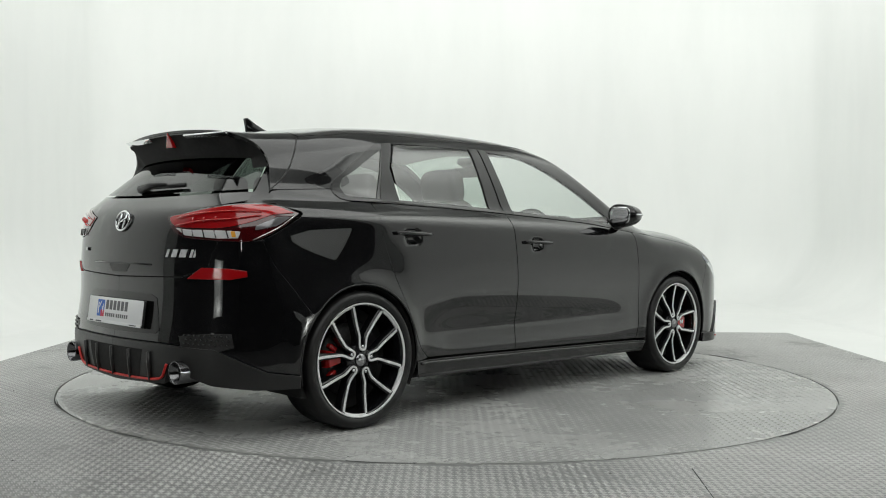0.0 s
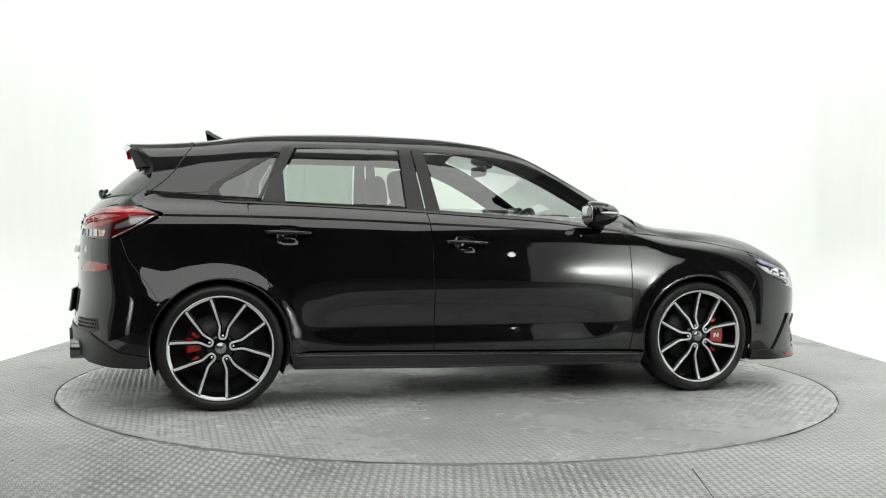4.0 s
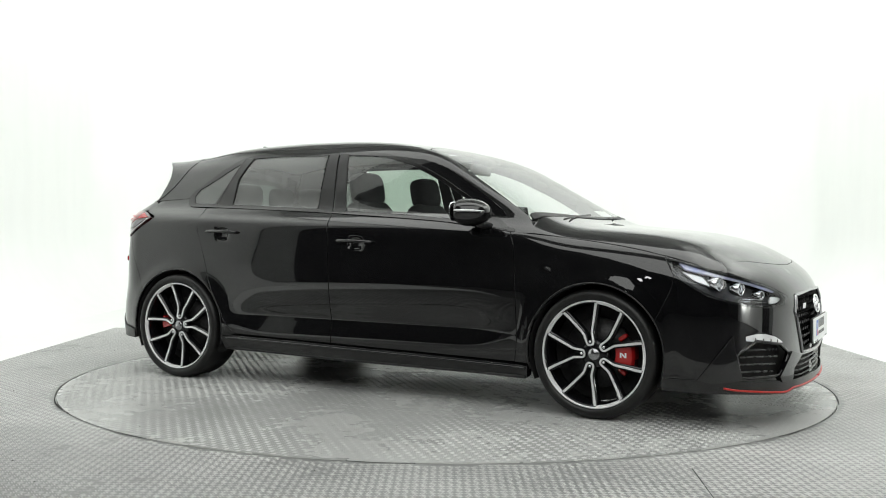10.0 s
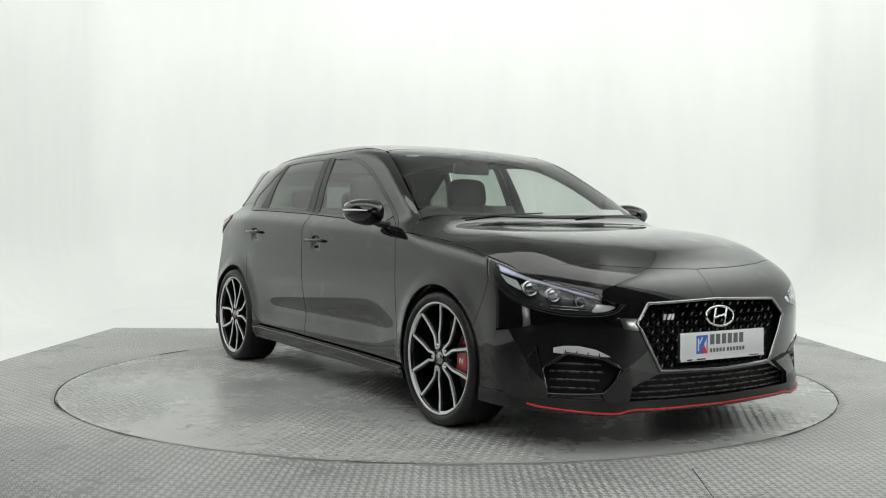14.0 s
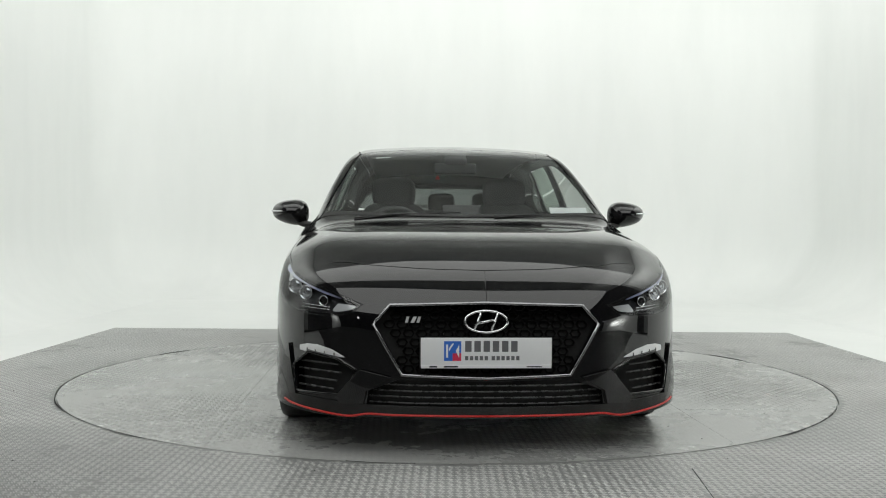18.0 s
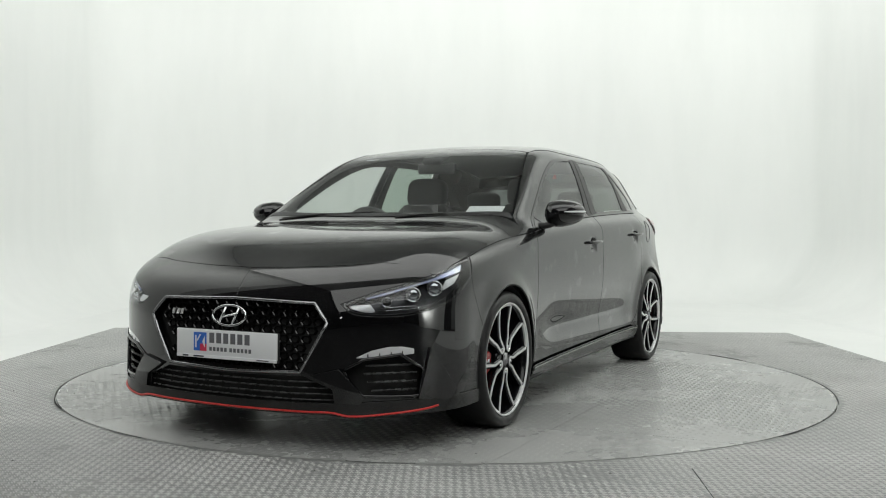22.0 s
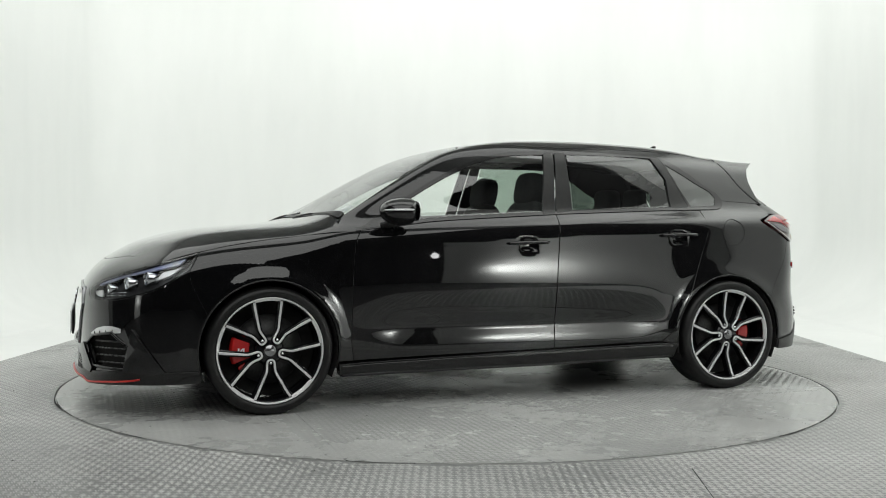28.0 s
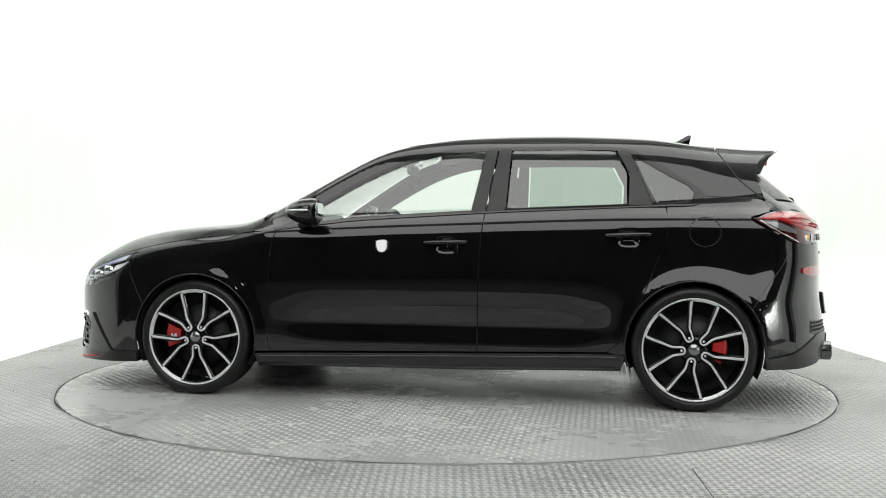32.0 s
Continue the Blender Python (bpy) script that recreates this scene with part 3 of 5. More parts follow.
    for i in range(-2, 2):
        for j in range(-2, 2):
            x0, x1, y0, y1 = i * cell + 0.001, (i + 1) * cell - 0.001, j * cell + 0.001, (j + 1) * cell - 0.001
            bm = bmesh.new()
            bm.faces.new([bm.verts.new((*q, 0)) for q in circle(TABLE_R, 160)])
            for co, no in (((x0, 0, 0), (-1, 0, 0)), ((x1, 0, 0), (1, 0, 0)), ((0, y0, 0), (0, -1, 0)), ((0, y1, 0), (0, 1, 0))):
                bmesh.ops.bisect_plane(bm, geom=bm.verts[:] + bm.edges[:] + bm.faces[:], plane_co=co, plane_no=no, clear_outer=True)
            if not bm.faces:
                bm.free()
                continue
            r = bmesh.ops.extrude_face_region(bm, geom=bm.faces[:])
            bmesh.ops.translate(bm, vec=(0, 0, -0.02), verts=[g for g in r["geom"] if isinstance(g, bmesh.types.BMVert)])
            bmesh.ops.recalc_face_normals(bm, faces=bm.faces[:])
            part("deck_plate", bm, DECK, table, smooth=False)
    bars("tread_relief", table, lambda x, y: np.hypot(x, y) < TABLE_R - 0.02, (-TABLE_R, TABLE_R), (-TABLE_R, TABLE_R), 3, DECK_BARS, 0.35, 0.8, 0.0017)
    bars("floor_tread_relief", fl, lambda x, y: np.hypot(x, y) > TABLE_R + 0.03, (FLOOR_X0 + 0.02, FLOOR_X1 - 0.02), (-3.38, FLOOR_Y1 - 0.02), 5, BARS, 0.62, 0.55)
    # weld seams between the floor sheets
    for (x0, y0), (x1, y1), wide, mat in FLOOR_SEAMS:
        d = Vector((x1 - x0, y1 - y0, 0))
        sm = block(d.length, wide, 0.0012, 0, ((x0 + x1) / 2, (y0 + y1) / 2, 0.0007 if mat is GAP else 0.0003), Matrix.Rotation(math.atan2(d.y, d.x), 4, "Z"))
        part("sheet_seam", sm, mat, fl, smooth=False)
    # wider stretches of the gap round the deck, their darkness laid on as strips
    for a0, a1, wide in ((-49.0, -42.5, 0.010), (-157.5, -146.0, 0.007), (-132.0, -125.5, 0.006), (-100.0, -93.0, 0.007), (22.0, 31.0, 0.009), (148.0, 156.0, 0.008)):
        bm, rows = bmesh.new(), []
        for k in range(13):
            a, f = math.radians(a0 + (a1 - a0) * k / 12), math.sin(math.pi * k / 12)
            rows.append([bm.verts.new((r * math.cos(a), r * math.sin(a), z)) for r, z in ((TABLE_R + 0.009, 0.0005), (TABLE_R + 0.011 + wide * f, 0.0035))])
        for ra, rb in zip(rows, rows[1:]):
            bm.faces.new((ra[0], ra[1], rb[1], rb[0]))
        part("gap_strip", bm, GAP, fl, "dark strip laid for a wider stretch of the turntable gap", smooth=False)
    # specks of grit
    rng = np.random.default_rng(11)
    for name, under, n, ok in (("deck_grit", table, 45, lambda x, y: math.hypot(x, y) < TABLE_R - 0.05), ("floor_grit", fl, 60, lambda x, y: TABLE_R + 0.05 < math.hypot(x, y) and FLOOR_X0 + 0.1 < x < FLOOR_X1 - 0.1 and -3.3 < y < FLOOR_Y1 - 0.1)):
        bm, done = bmesh.new(), 0
        while done < n:
            x, y = rng.uniform(-3, 3), rng.uniform(-3.3, 2.7)
            if not ok(x, y):
                continue
            done += 1
            r = rng.uniform(0.002, 0.006)
            lo = [bm.verts.new((x + r * rng.uniform(0.6, 1.5) * math.cos(k), y + r * rng.uniform(0.6, 1.2) * math.sin(k), 0.0)) for k in np.arange(0, math.tau, math.tau / 7)]
            top = bm.verts.new((x, y, 0.003))
            for k in range(len(lo)):
                bm.faces.new((lo[k], lo[(k + 1) % len(lo)], top))
        tagged(part(name, bm, GRIT, under, "scattered dark grit", smooth=False), kind="stuff")
    # hairline crack in the right-hand part of the cove
    part("plaster_crack", tube_bm([(4.62, 7.18, 2.1), (4.617, 7.182, 2.25), (4.622, 7.178, 2.42)], 0.0022, 5), CRACK, bpy.data.objects["wall_cove"], smooth=False)
    return table, fl


# ---------------------------------------------------------------- the car
DLO_TOP = [(0.889, 0.897), (0.705, 1.01), (0.552, 1.103), (0.397, 1.190), (0.243, 1.262), (0.1, 1.311), (-0.039, 1.338), (-0.258, 1.351), (-0.383, 1.354),
           (-0.7, 1.356), (-0.93, 1.351), (-1.02, 1.333), (-1.13, 1.275), (-1.261, 1.189), (-1.348, 1.135), (-1.378, 1.093), (-1.367, 1.061), (-1.319, 1.038)]
DLO_LOW = [(-1.319, 1.038), (-1.014, 1.028), (-0.526, 1.008), (-0.22, 0.993), (0.394, 0.955), (0.626, 0.93), (0.889, 0.897)]
REAR_DOOR_EDGE = [(-1.187, 1.03), (-1.19, 0.90), (-1.123, 0.71), (-1.063, 0.565), (-1.0, 0.44), (-0.955, 0.345), (-0.89, 0.285)]
B_EDGE = [(-0.252, 0.995), (-0.247, 0.932), (-0.229, 0.70), (-0.223, 0.45), (-0.222, 0.268)]
FRONT_DOOR_EDGE = [(0.866, 0.902), (0.893, 0.84), (0.907, 0.70), (0.914, 0.5), (0.918, 0.35), (0.905, 0.245)]
# the tailgate's cut, and the spoiler's fin and tip, as (x, angle) round the roof
CUT_TUBE = [(-1.46, 35.1), (-1.50, 29.3), (-1.554, 22.0), (-1.62, 16.4), (-1.69, 12.0)]
FIN_TUBE = [(-1.69, 12.0), (-1.675, 16.5), (-1.657, 22.6), (-1.657, 27.7), (-1.683, 33.0), (-1.722, 37.3)]
TIP_TUBE = [(-1.722, 37.3), (-1.754, 40.0), (-1.777, 47.0), (-1.797, 64.0), (-1.804, 90.0)]
FENDER_NOSE = [(1.622, 0.485), (1.66, 0.56), (1.70, 0.65), (1.705, 0.705)]


def arch(cx, a0, a1, n=20, r=ARCH_R):
    return [(cx + r * math.cos(math.radians(a0 + (a1 - a0) * k / n)), HUB_Z + r * math.sin(math.radians(a0 + (a1 - a0) * k / n))) for k in range(n + 1)]


SEAM = [(0.96, 0.892), (1.10, 0.879), (1.25, 0.862), (1.4, 0.842), (1.55, 0.816), (1.655, 0.792), (1.78, 0.758), (1.90, 0.720)]
SEAM_XY = [(float(x), float(y)) for x, y, z in drop("side", SEAM)]
HEAD = [tuple(q) for q in drop("side", SEAM[5:])] + [(2.03, 0.585, 0.655), (2.11, 0.475, 0.604), (2.095, 0.525, 0.566), (2.04, 0.64, 0.557),
        (1.96, 0.745, 0.570), (1.83, 0.82, 0.614), tuple(drop("side", FENDER_NOSE[3:])[0])]
TAIL = [(-1.60, 0.765, 0.972), (-1.70, 0.74, 1.008), (-1.82, 0.69, 1.013), (-1.93, 0.58, 0.998), (-2.0, 0.45, 0.972), (-2.03, 0.355, 0.955),
        (-2.03, 0.42, 0.892), (-2.02, 0.50, 0.863), (-1.93, 0.68, 0.850), (-1.83, 0.77, 0.853), (-1.71, 0.80, 0.91)]
GRILLE = [(2.215, 0.0, 0.613), (2.20, 0.40, 0.603), (2.19, 0.458, 0.527), (2.19, 0.335, 0.326), (2.2, 0.0, 0.315)]
LOW_GRILLE = [(2.2, 0.0, 0.302), (2.19, 0.345, 0.31), (2.15, 0.46, 0.262), (2.14, 0.465, 0.2), (2.2, 0.0, 0.188)]
FOG = [(2.03, 0.70, 0.405), (2.10, 0.575, 0.385), (2.13, 0.50, 0.34), (2.115, 0.525, 0.285), (2.09, 0.565, 0.238), (1.97, 0.75, 0.235), (1.955, 0.765, 0.34)]


def build_body(car):
    for s in (1, -1):
        side = lambda name, out, mat, **k: skin(name, "side", out, mat, car, s, **k)
        # doors
        rd = side("rear_door", curve(REAR_DOOR_EDGE, 6) + line((-0.89, 0.285), (-0.222, 0.268)) + curve(B_EDGE[::-1], 6) + curve([(-0.252, 0.995), (-0.526, 1.008), (-1.014, 1.028), (-1.187, 1.03)], 6), PAINT, step=0.02, gap=0.0034)
        fd = side("front_door", curve(B_EDGE, 6) + line((-0.222, 0.268), (0.905, 0.245)) + curve(FRONT_DOOR_EDGE[::-1], 6) + curve([(0.866, 0.902), (0.626, 0.93), (0.394, 0.955), (-0.22, 0.993)], 6), PAINT, step=0.02, gap=0.0034)
        # front fender and quarter
        side("front_fender", curve(FRONT_DOOR_EDGE, 6) + line((0.905, 0.245), (0.99, 0.245)) + arch(AXLE, 191, 30) + curve(FENDER_NOSE, 5) + line((1.705, 0.705), (1.655, 0.792), n=4)
             + curve(SEAM[:6][::-1] + [(0.866, 0.902)], 5), PAINT, gap=0.0022)
        side("quarter_panel", curve(REAR_DOOR_EDGE[1:][::-1], 6) + line((-1.187, 0.95), (-1.19, 1.03)) + curve([(-1.19, 1.03), (-1.319, 1.037), (-1.367, 1.06), (-1.378, 1.09)], 6)
             + line((-1.378, 1.09), (-1.685, 1.077)) + curve([(-1.69, 1.073), (-1.702, 1.04), (-1.70, 1.010)], 4) + curve([(-1.66, 0.998), (-1.60, 0.972), (-1.71, 0.905), (-1.80, 0.858)], 4) + curve([(-1.80, 0.86), (-1.76, 0.75), (-1.68, 0.64), (-1.60, 0.52)], 5)
             + arch(-AXLE, 142, -8)[2:], PAINT, gap=0.0015)
        # dark strip added along the arch edge, over bright reflections of the flange
        for cx, a0, a1 in ((AXLE, 196, -14), (-AXLE, 194, -16)):
            sweep("arch_edge_strip", "side", arch(cx, a0, a1, 36, ARCH_R + 0.001), 0.0045, SEAL, car, s, lift=-0.002, n=6)
        # sills
        side("sill_trim", line((-0.985, 0.275), (-0.89, 0.278), (0.905, 0.238), (0.985, 0.235), (0.975, 0.17), (-0.2, 0.178), (-0.965, 0.198)), PAINT, lift=0.010, thick=0.04, label="gloss black side skirt")
        sweep("skirt_ridge", "side", line((-0.95, 0.262), (-0.89, 0.263), (0.905, 0.223), (0.97, 0.222), n=4), 0.007, PAINT, car, s, lift=0.012)
        sweep("skirt_edge", "side", line((-0.955, 0.203), (-0.2, 0.184), (0.965, 0.176), n=4), 0.008, SATIN, car, s, lift=0.008)
        # roof rail with both pillars
        TAIL_SHIFT[0] = 0.4
        rail = to_tube("side", curve(DLO_TOP[:16], 4)) + to_tube("side", line((-1.378, 1.0915), (-1.68, 1.079))) + curve(CUT_TUBE, 4)[::-1] \
            + to_tube("top", curve([(-1.44, 0.546), (-1.0, 0.577), (-0.3, 0.592), (0.15, 0.575), (0.26, 0.567)], 6)) + to_tube("top", curve([(0.26, 0.567), (0.5, 0.628), (0.8, 0.712), (0.93, 0.745)], 6)) + to_tube("side", line((1.0, 0.893), (0.93, 0.893), n=2))
        skin("pillar_and_roof_rail", "tube", rail, PAINT, car, s, gap=0.001, step=0.02)
        sweep("hatch_gap", "tube", curve(CUT_TUBE, 6), 0.004, SEAL, car, s, lift=-0.001, n=6)
        TAIL_SHIFT[0] = 0.0
        # black window surround, pillar covers and panes
        low = curve(DLO_LOW, 5)
        side("belt_seal", low + [(x, z + 0.016) for x, z in low[::-1]], GLOSS, gap=0.0005, lift=0.003)
        ring = curve(DLO_TOP, 5) + low[1:-1]
        skin("window_surround", "side", ring, GLOSS, car, s, gap=0.0005, lift=0.002, hole=inset(ring, 0.019), label="gloss black window surround")
        side("door_pillar_cover", [(-0.36, 1.012), (-0.258, 1.0), (-0.313, 1.345), (-0.378, 1.345)], SATIN, lift=0.004, label="black rear pillar cover")
        side("door_pillar_cover", [(-0.25, 1.0), (-0.172, 0.99), (-0.243, 1.34), (-0.305, 1.345)], SATIN, lift=0.004)
        side("door_pillar_cover", [(-1.122, 1.036), (-0.995, 1.031), (-1.003, 1.205), (-0.932, 1.338), (-1.0, 1.333), (-1.058, 1.195)], SATIN, lift=0.003)
        glass_q = [(-1.331, 1.103), (-1.314, 1.060), (-1.264, 1.049), (-1.14, 1.047), (-1.078, 1.17), (-1.022, 1.298), (-1.105, 1.253), (-1.214, 1.188), (-1.302, 1.143)]
        fr = curve([(-1.118, 1.036), (-1.319, 1.040), (-1.365, 1.063), (-1.375, 1.094), (-1.346, 1.133), (-1.26, 1.187), (-1.13, 1.272), (-1.022, 1.330)], 5) + line((-1.004, 1.325), (-1.118, 1.055), n=4)
        side("quarter_window_frame", fr, GLOSS, lift=0.003, thick=0.01, gap=0.0, hole=glass_q, label="gloss black quarter window frame")
        side("quarter_window", curve(glass_q + glass_q[:1], 3)[:-1], QUARTER, shell=False, gap=-0.004)
        side("rear_door_window", line((-0.99, 1.035), (-0.99, 1.21), (-0.925, 1.33), (-0.66, 1.34), (-0.385, 1.338), (-0.365, 1.02), (-0.5, 1.02), n=4), PRIVACY, shell=False)
        side("front_door_window", line((-0.168, 0.995), (-0.24, 1.33), n=4) + curve([(-0.24, 1.33), (-0.04, 1.32), (0.1, 1.295), (0.243, 1.245), (0.397, 1.174), (0.552, 1.086), (0.72, 0.98)], 5) + line((0.72, 0.98), (0.66, 0.94), (0.394, 0.968), n=4), GLASS, shell=False)
        side("mirror_mount", [(0.66, 0.935), (0.735, 0.97), (0.86, 0.905)], GLOSS, lift=0.004)
    # top panels, both halves
    hood_edge = [(2.075, 0.0), (2.06, 0.25), (2.018, 0.46), (1.96, 0.60)] + SEAM_XY[::-1]
    he = curve(hood_edge, 6) + curve([SEAM_XY[0], (1.02, 0.5), (1.06, 0.25), (1.07, 0.0)], 6)
    skin("bonnet", "top", he + [(x, -y) for x, y in he[::-1]], PAINT, car, step=0.05)
    ws = curve([(0.145, 0.0), (0.165, 0.25), (0.21, 0.46), (0.25, 0.552)], 6) + curve([(0.27, 0.56), (0.5, 0.62), (0.8, 0.704), (0.91, 0.735)], 6) + curve([(0.955, 0.70), (1.02, 0.4), (1.05, 0.0)], 6)
    skin("windscreen", "top", ws + [(x, -y) for x, y in ws[::-1]], SCREEN, car, step=0.06, shell=False)
    sh = curve([(1.028, 0.0), (1.0, 0.4), (0.935, 0.695)], 6) + curve([(0.925, 0.73), (0.975, 0.725), (1.035, 0.4), (1.062, 0.0)], 6)
    skin("windscreen_cowl", "top", sh + [(x, -y) for x, y in sh[::-1]], SATIN, car, step=0.08, lift=0.002, label="satin black cowl below the windscreen")
    rf = curve([(0.14, 0.0), (0.16, 0.25), (0.20, 0.45), (0.245, 0.556)], 6) + curve([(0.24, 0.563), (0.15, 0.571), (-0.3, 0.588), (-1.0, 0.573), (-1.44, 0.542)], 6) + curve([(-1.452, 0.5), (-1.485, 0.2), (-1.492, 0.0)], 4)
    TAIL_SHIFT[0] = 0.4
    skin("roof", "top", rf + [(x, -y) for x, y in rf[::-1]], PAINT, car, step=0.06)
    TAIL_SHIFT[0] = 0.0
    # front end
    hd, gr, lg, fg = (ang("front", *q) for q in (HEAD, GRILLE, LOW_GRILLE, FOG))
    edge = [tuple(q) for q in drop("top", curve(hood_edge[:5], 6))]
    nose = ang("front", *edge[:25])
    for s in (1, -1):
        out = nose[:-1] + line(hd[2], hd[3], hd[4], n=3) + curve(hd[4:9], 4) + ang("front", *[tuple(q) for q in drop("side", curve(FENDER_NOSE, 4)[::-1])]) \
            + ang("front", (1.655, 0.88, 0.40), (1.668, 0.88, 0.30), (1.65, 0.87, 0.20)) + curve(ang("front", (1.65, 0.87, 0.185), (1.85, 0.83, 0.18), (2.0, 0.72, 0.185), (2.1, 0.6, 0.18), (2.14, 0.47, 0.17), (2.19, 0.2, 0.165), (2.2, 0, 0.165)), 4) \
            + line(lg[4], lg[3], lg[2], lg[1], lg[0], n=4) + line(gr[4], gr[3], gr[2], gr[1], gr[0], n=6)
        skin("front_bumper", "front", out, PAINT, car, s, gap=0.0015, step=0.017, hole=line(*fg, fg[0], n=4)[:-1], label="gloss black front bumper half")
    # rear end
    tl = ang("rear", *TAIL)
    low_side = [(-1.955, 0.665, 0.848), (-1.985, 0.655, 0.79), (-2.0, 0.64, 0.735)]
    gate_side = ang("rear", (-2.03, 0.355, 0.955), (-1.98, 0.48, 0.98), (-1.9, 0.60, 1.005), (-1.80, 0.67, 1.025), (-1.752, 0.66, 1.05))
    g = curve(ang("rear", (-1.97, 0, 1.045), (-1.93, 0.3, 1.05), (-1.83, 0.56, 1.062), (-1.75, 0.652, 1.068)), 4) + gate_side[::-1] + ang("rear", (-2.03, 0.42, 0.892), (-2.02, 0.5, 0.863)) \
        + ang("rear", *low_side) + ang("rear", (-2.06, 0.50, 0.695), (-2.08, 0, 0.685))
    skin("tailgate", "rear", g[:-1] + [(-a, z) for a, z in g[::-1]], PAINT, car, gap=0.0015)
    hg = curve(ang("rear", (-1.97, 0, 1.053), (-1.93, 0.3, 1.058), (-1.83, 0.56, 1.07), (-1.75, 0.65, 1.078)), 4) + ang("rear", (-1.68, 0.61, 1.16), (-1.62, 0.575, 1.235), (-1.64, 0.3, 1.27), (-1.68, 0, 1.28))
    skin("tailgate_window", "rear", hg + [(-a, z) for a, z in hg[::-1]], HATCH_GLASS, car, shell=False)
    for s in (1, -1):
        cut = ang("rear", *[tuple(q) for q in drop("side", curve([(-1.53, 1.25), (-1.575, 1.18), (-1.63, 1.115), (-1.68, 1.06), (-1.69, 1.02)], 4))])
        fr = cut + curve(ang("rear", (-1.75, 0.725, 1.014), (-1.82, 0.685, 1.017), (-1.805, 0.675, 1.022)), 3) + ang("rear", (-1.75, 0.656, 1.078), (-1.68, 0.615, 1.16), (-1.615, 0.58, 1.235))
        skin("tailgate_frame", "rear", fr, GLOSS, car, s, gap=0.001)
        rb = ang("rear", (-2.08, 0, 0.68), (-2.06, 0.5, 0.69)) + ang("rear", *low_side[::-1]) + tl[8:10] + ang("rear", *[tuple(q) for q in drop("side", curve([(-1.80, 0.855), (-1.76, 0.75), (-1.68, 0.64), (-1.60, 0.52)], 5))]) \
            + ang("rear", (-1.64, 0.88, 0.44), (-1.655, 0.88, 0.36), (-1.668, 0.88, 0.28)) + ang("rear", (-1.80, 0.83, 0.30), (-1.92, 0.75, 0.36), (-1.98, 0.68, 0.395), (-2.05, 0.5, 0.40), (-2.1, 0.4, 0.405), (-2.1, 0, 0.405))
        skin("rear_bumper", "rear", rb, PAINT, car, s, gap=0.0015, label="gloss black rear bumper half")
        lo = ang("rear", (-2.1, 0, 0.40), (-2.1, 0.4, 0.40), (-2.05, 0.5, 0.395), (-1.98, 0.68, 0.39), (-1.92, 0.75, 0.355), (-1.80, 0.83, 0.295), (-1.668, 0.88, 0.275), (-1.665, 0.87, 0.222), (-1.85, 0.8, 0.222), (-2.0, 0.68, 0.235), (-2.05, 0.575, 0.265), (-2.06, 0.545, 0.315), (-2.08, 0.455, 0.315), (-2.1, 0.42, 0.225), (-2.1, 0, 0.21))
        skin("rear_valance", "rear", lo, SATIN, car, s, gap=0.0015, lift=0.006, thick=0.03, label="satin black lower rear bumper")


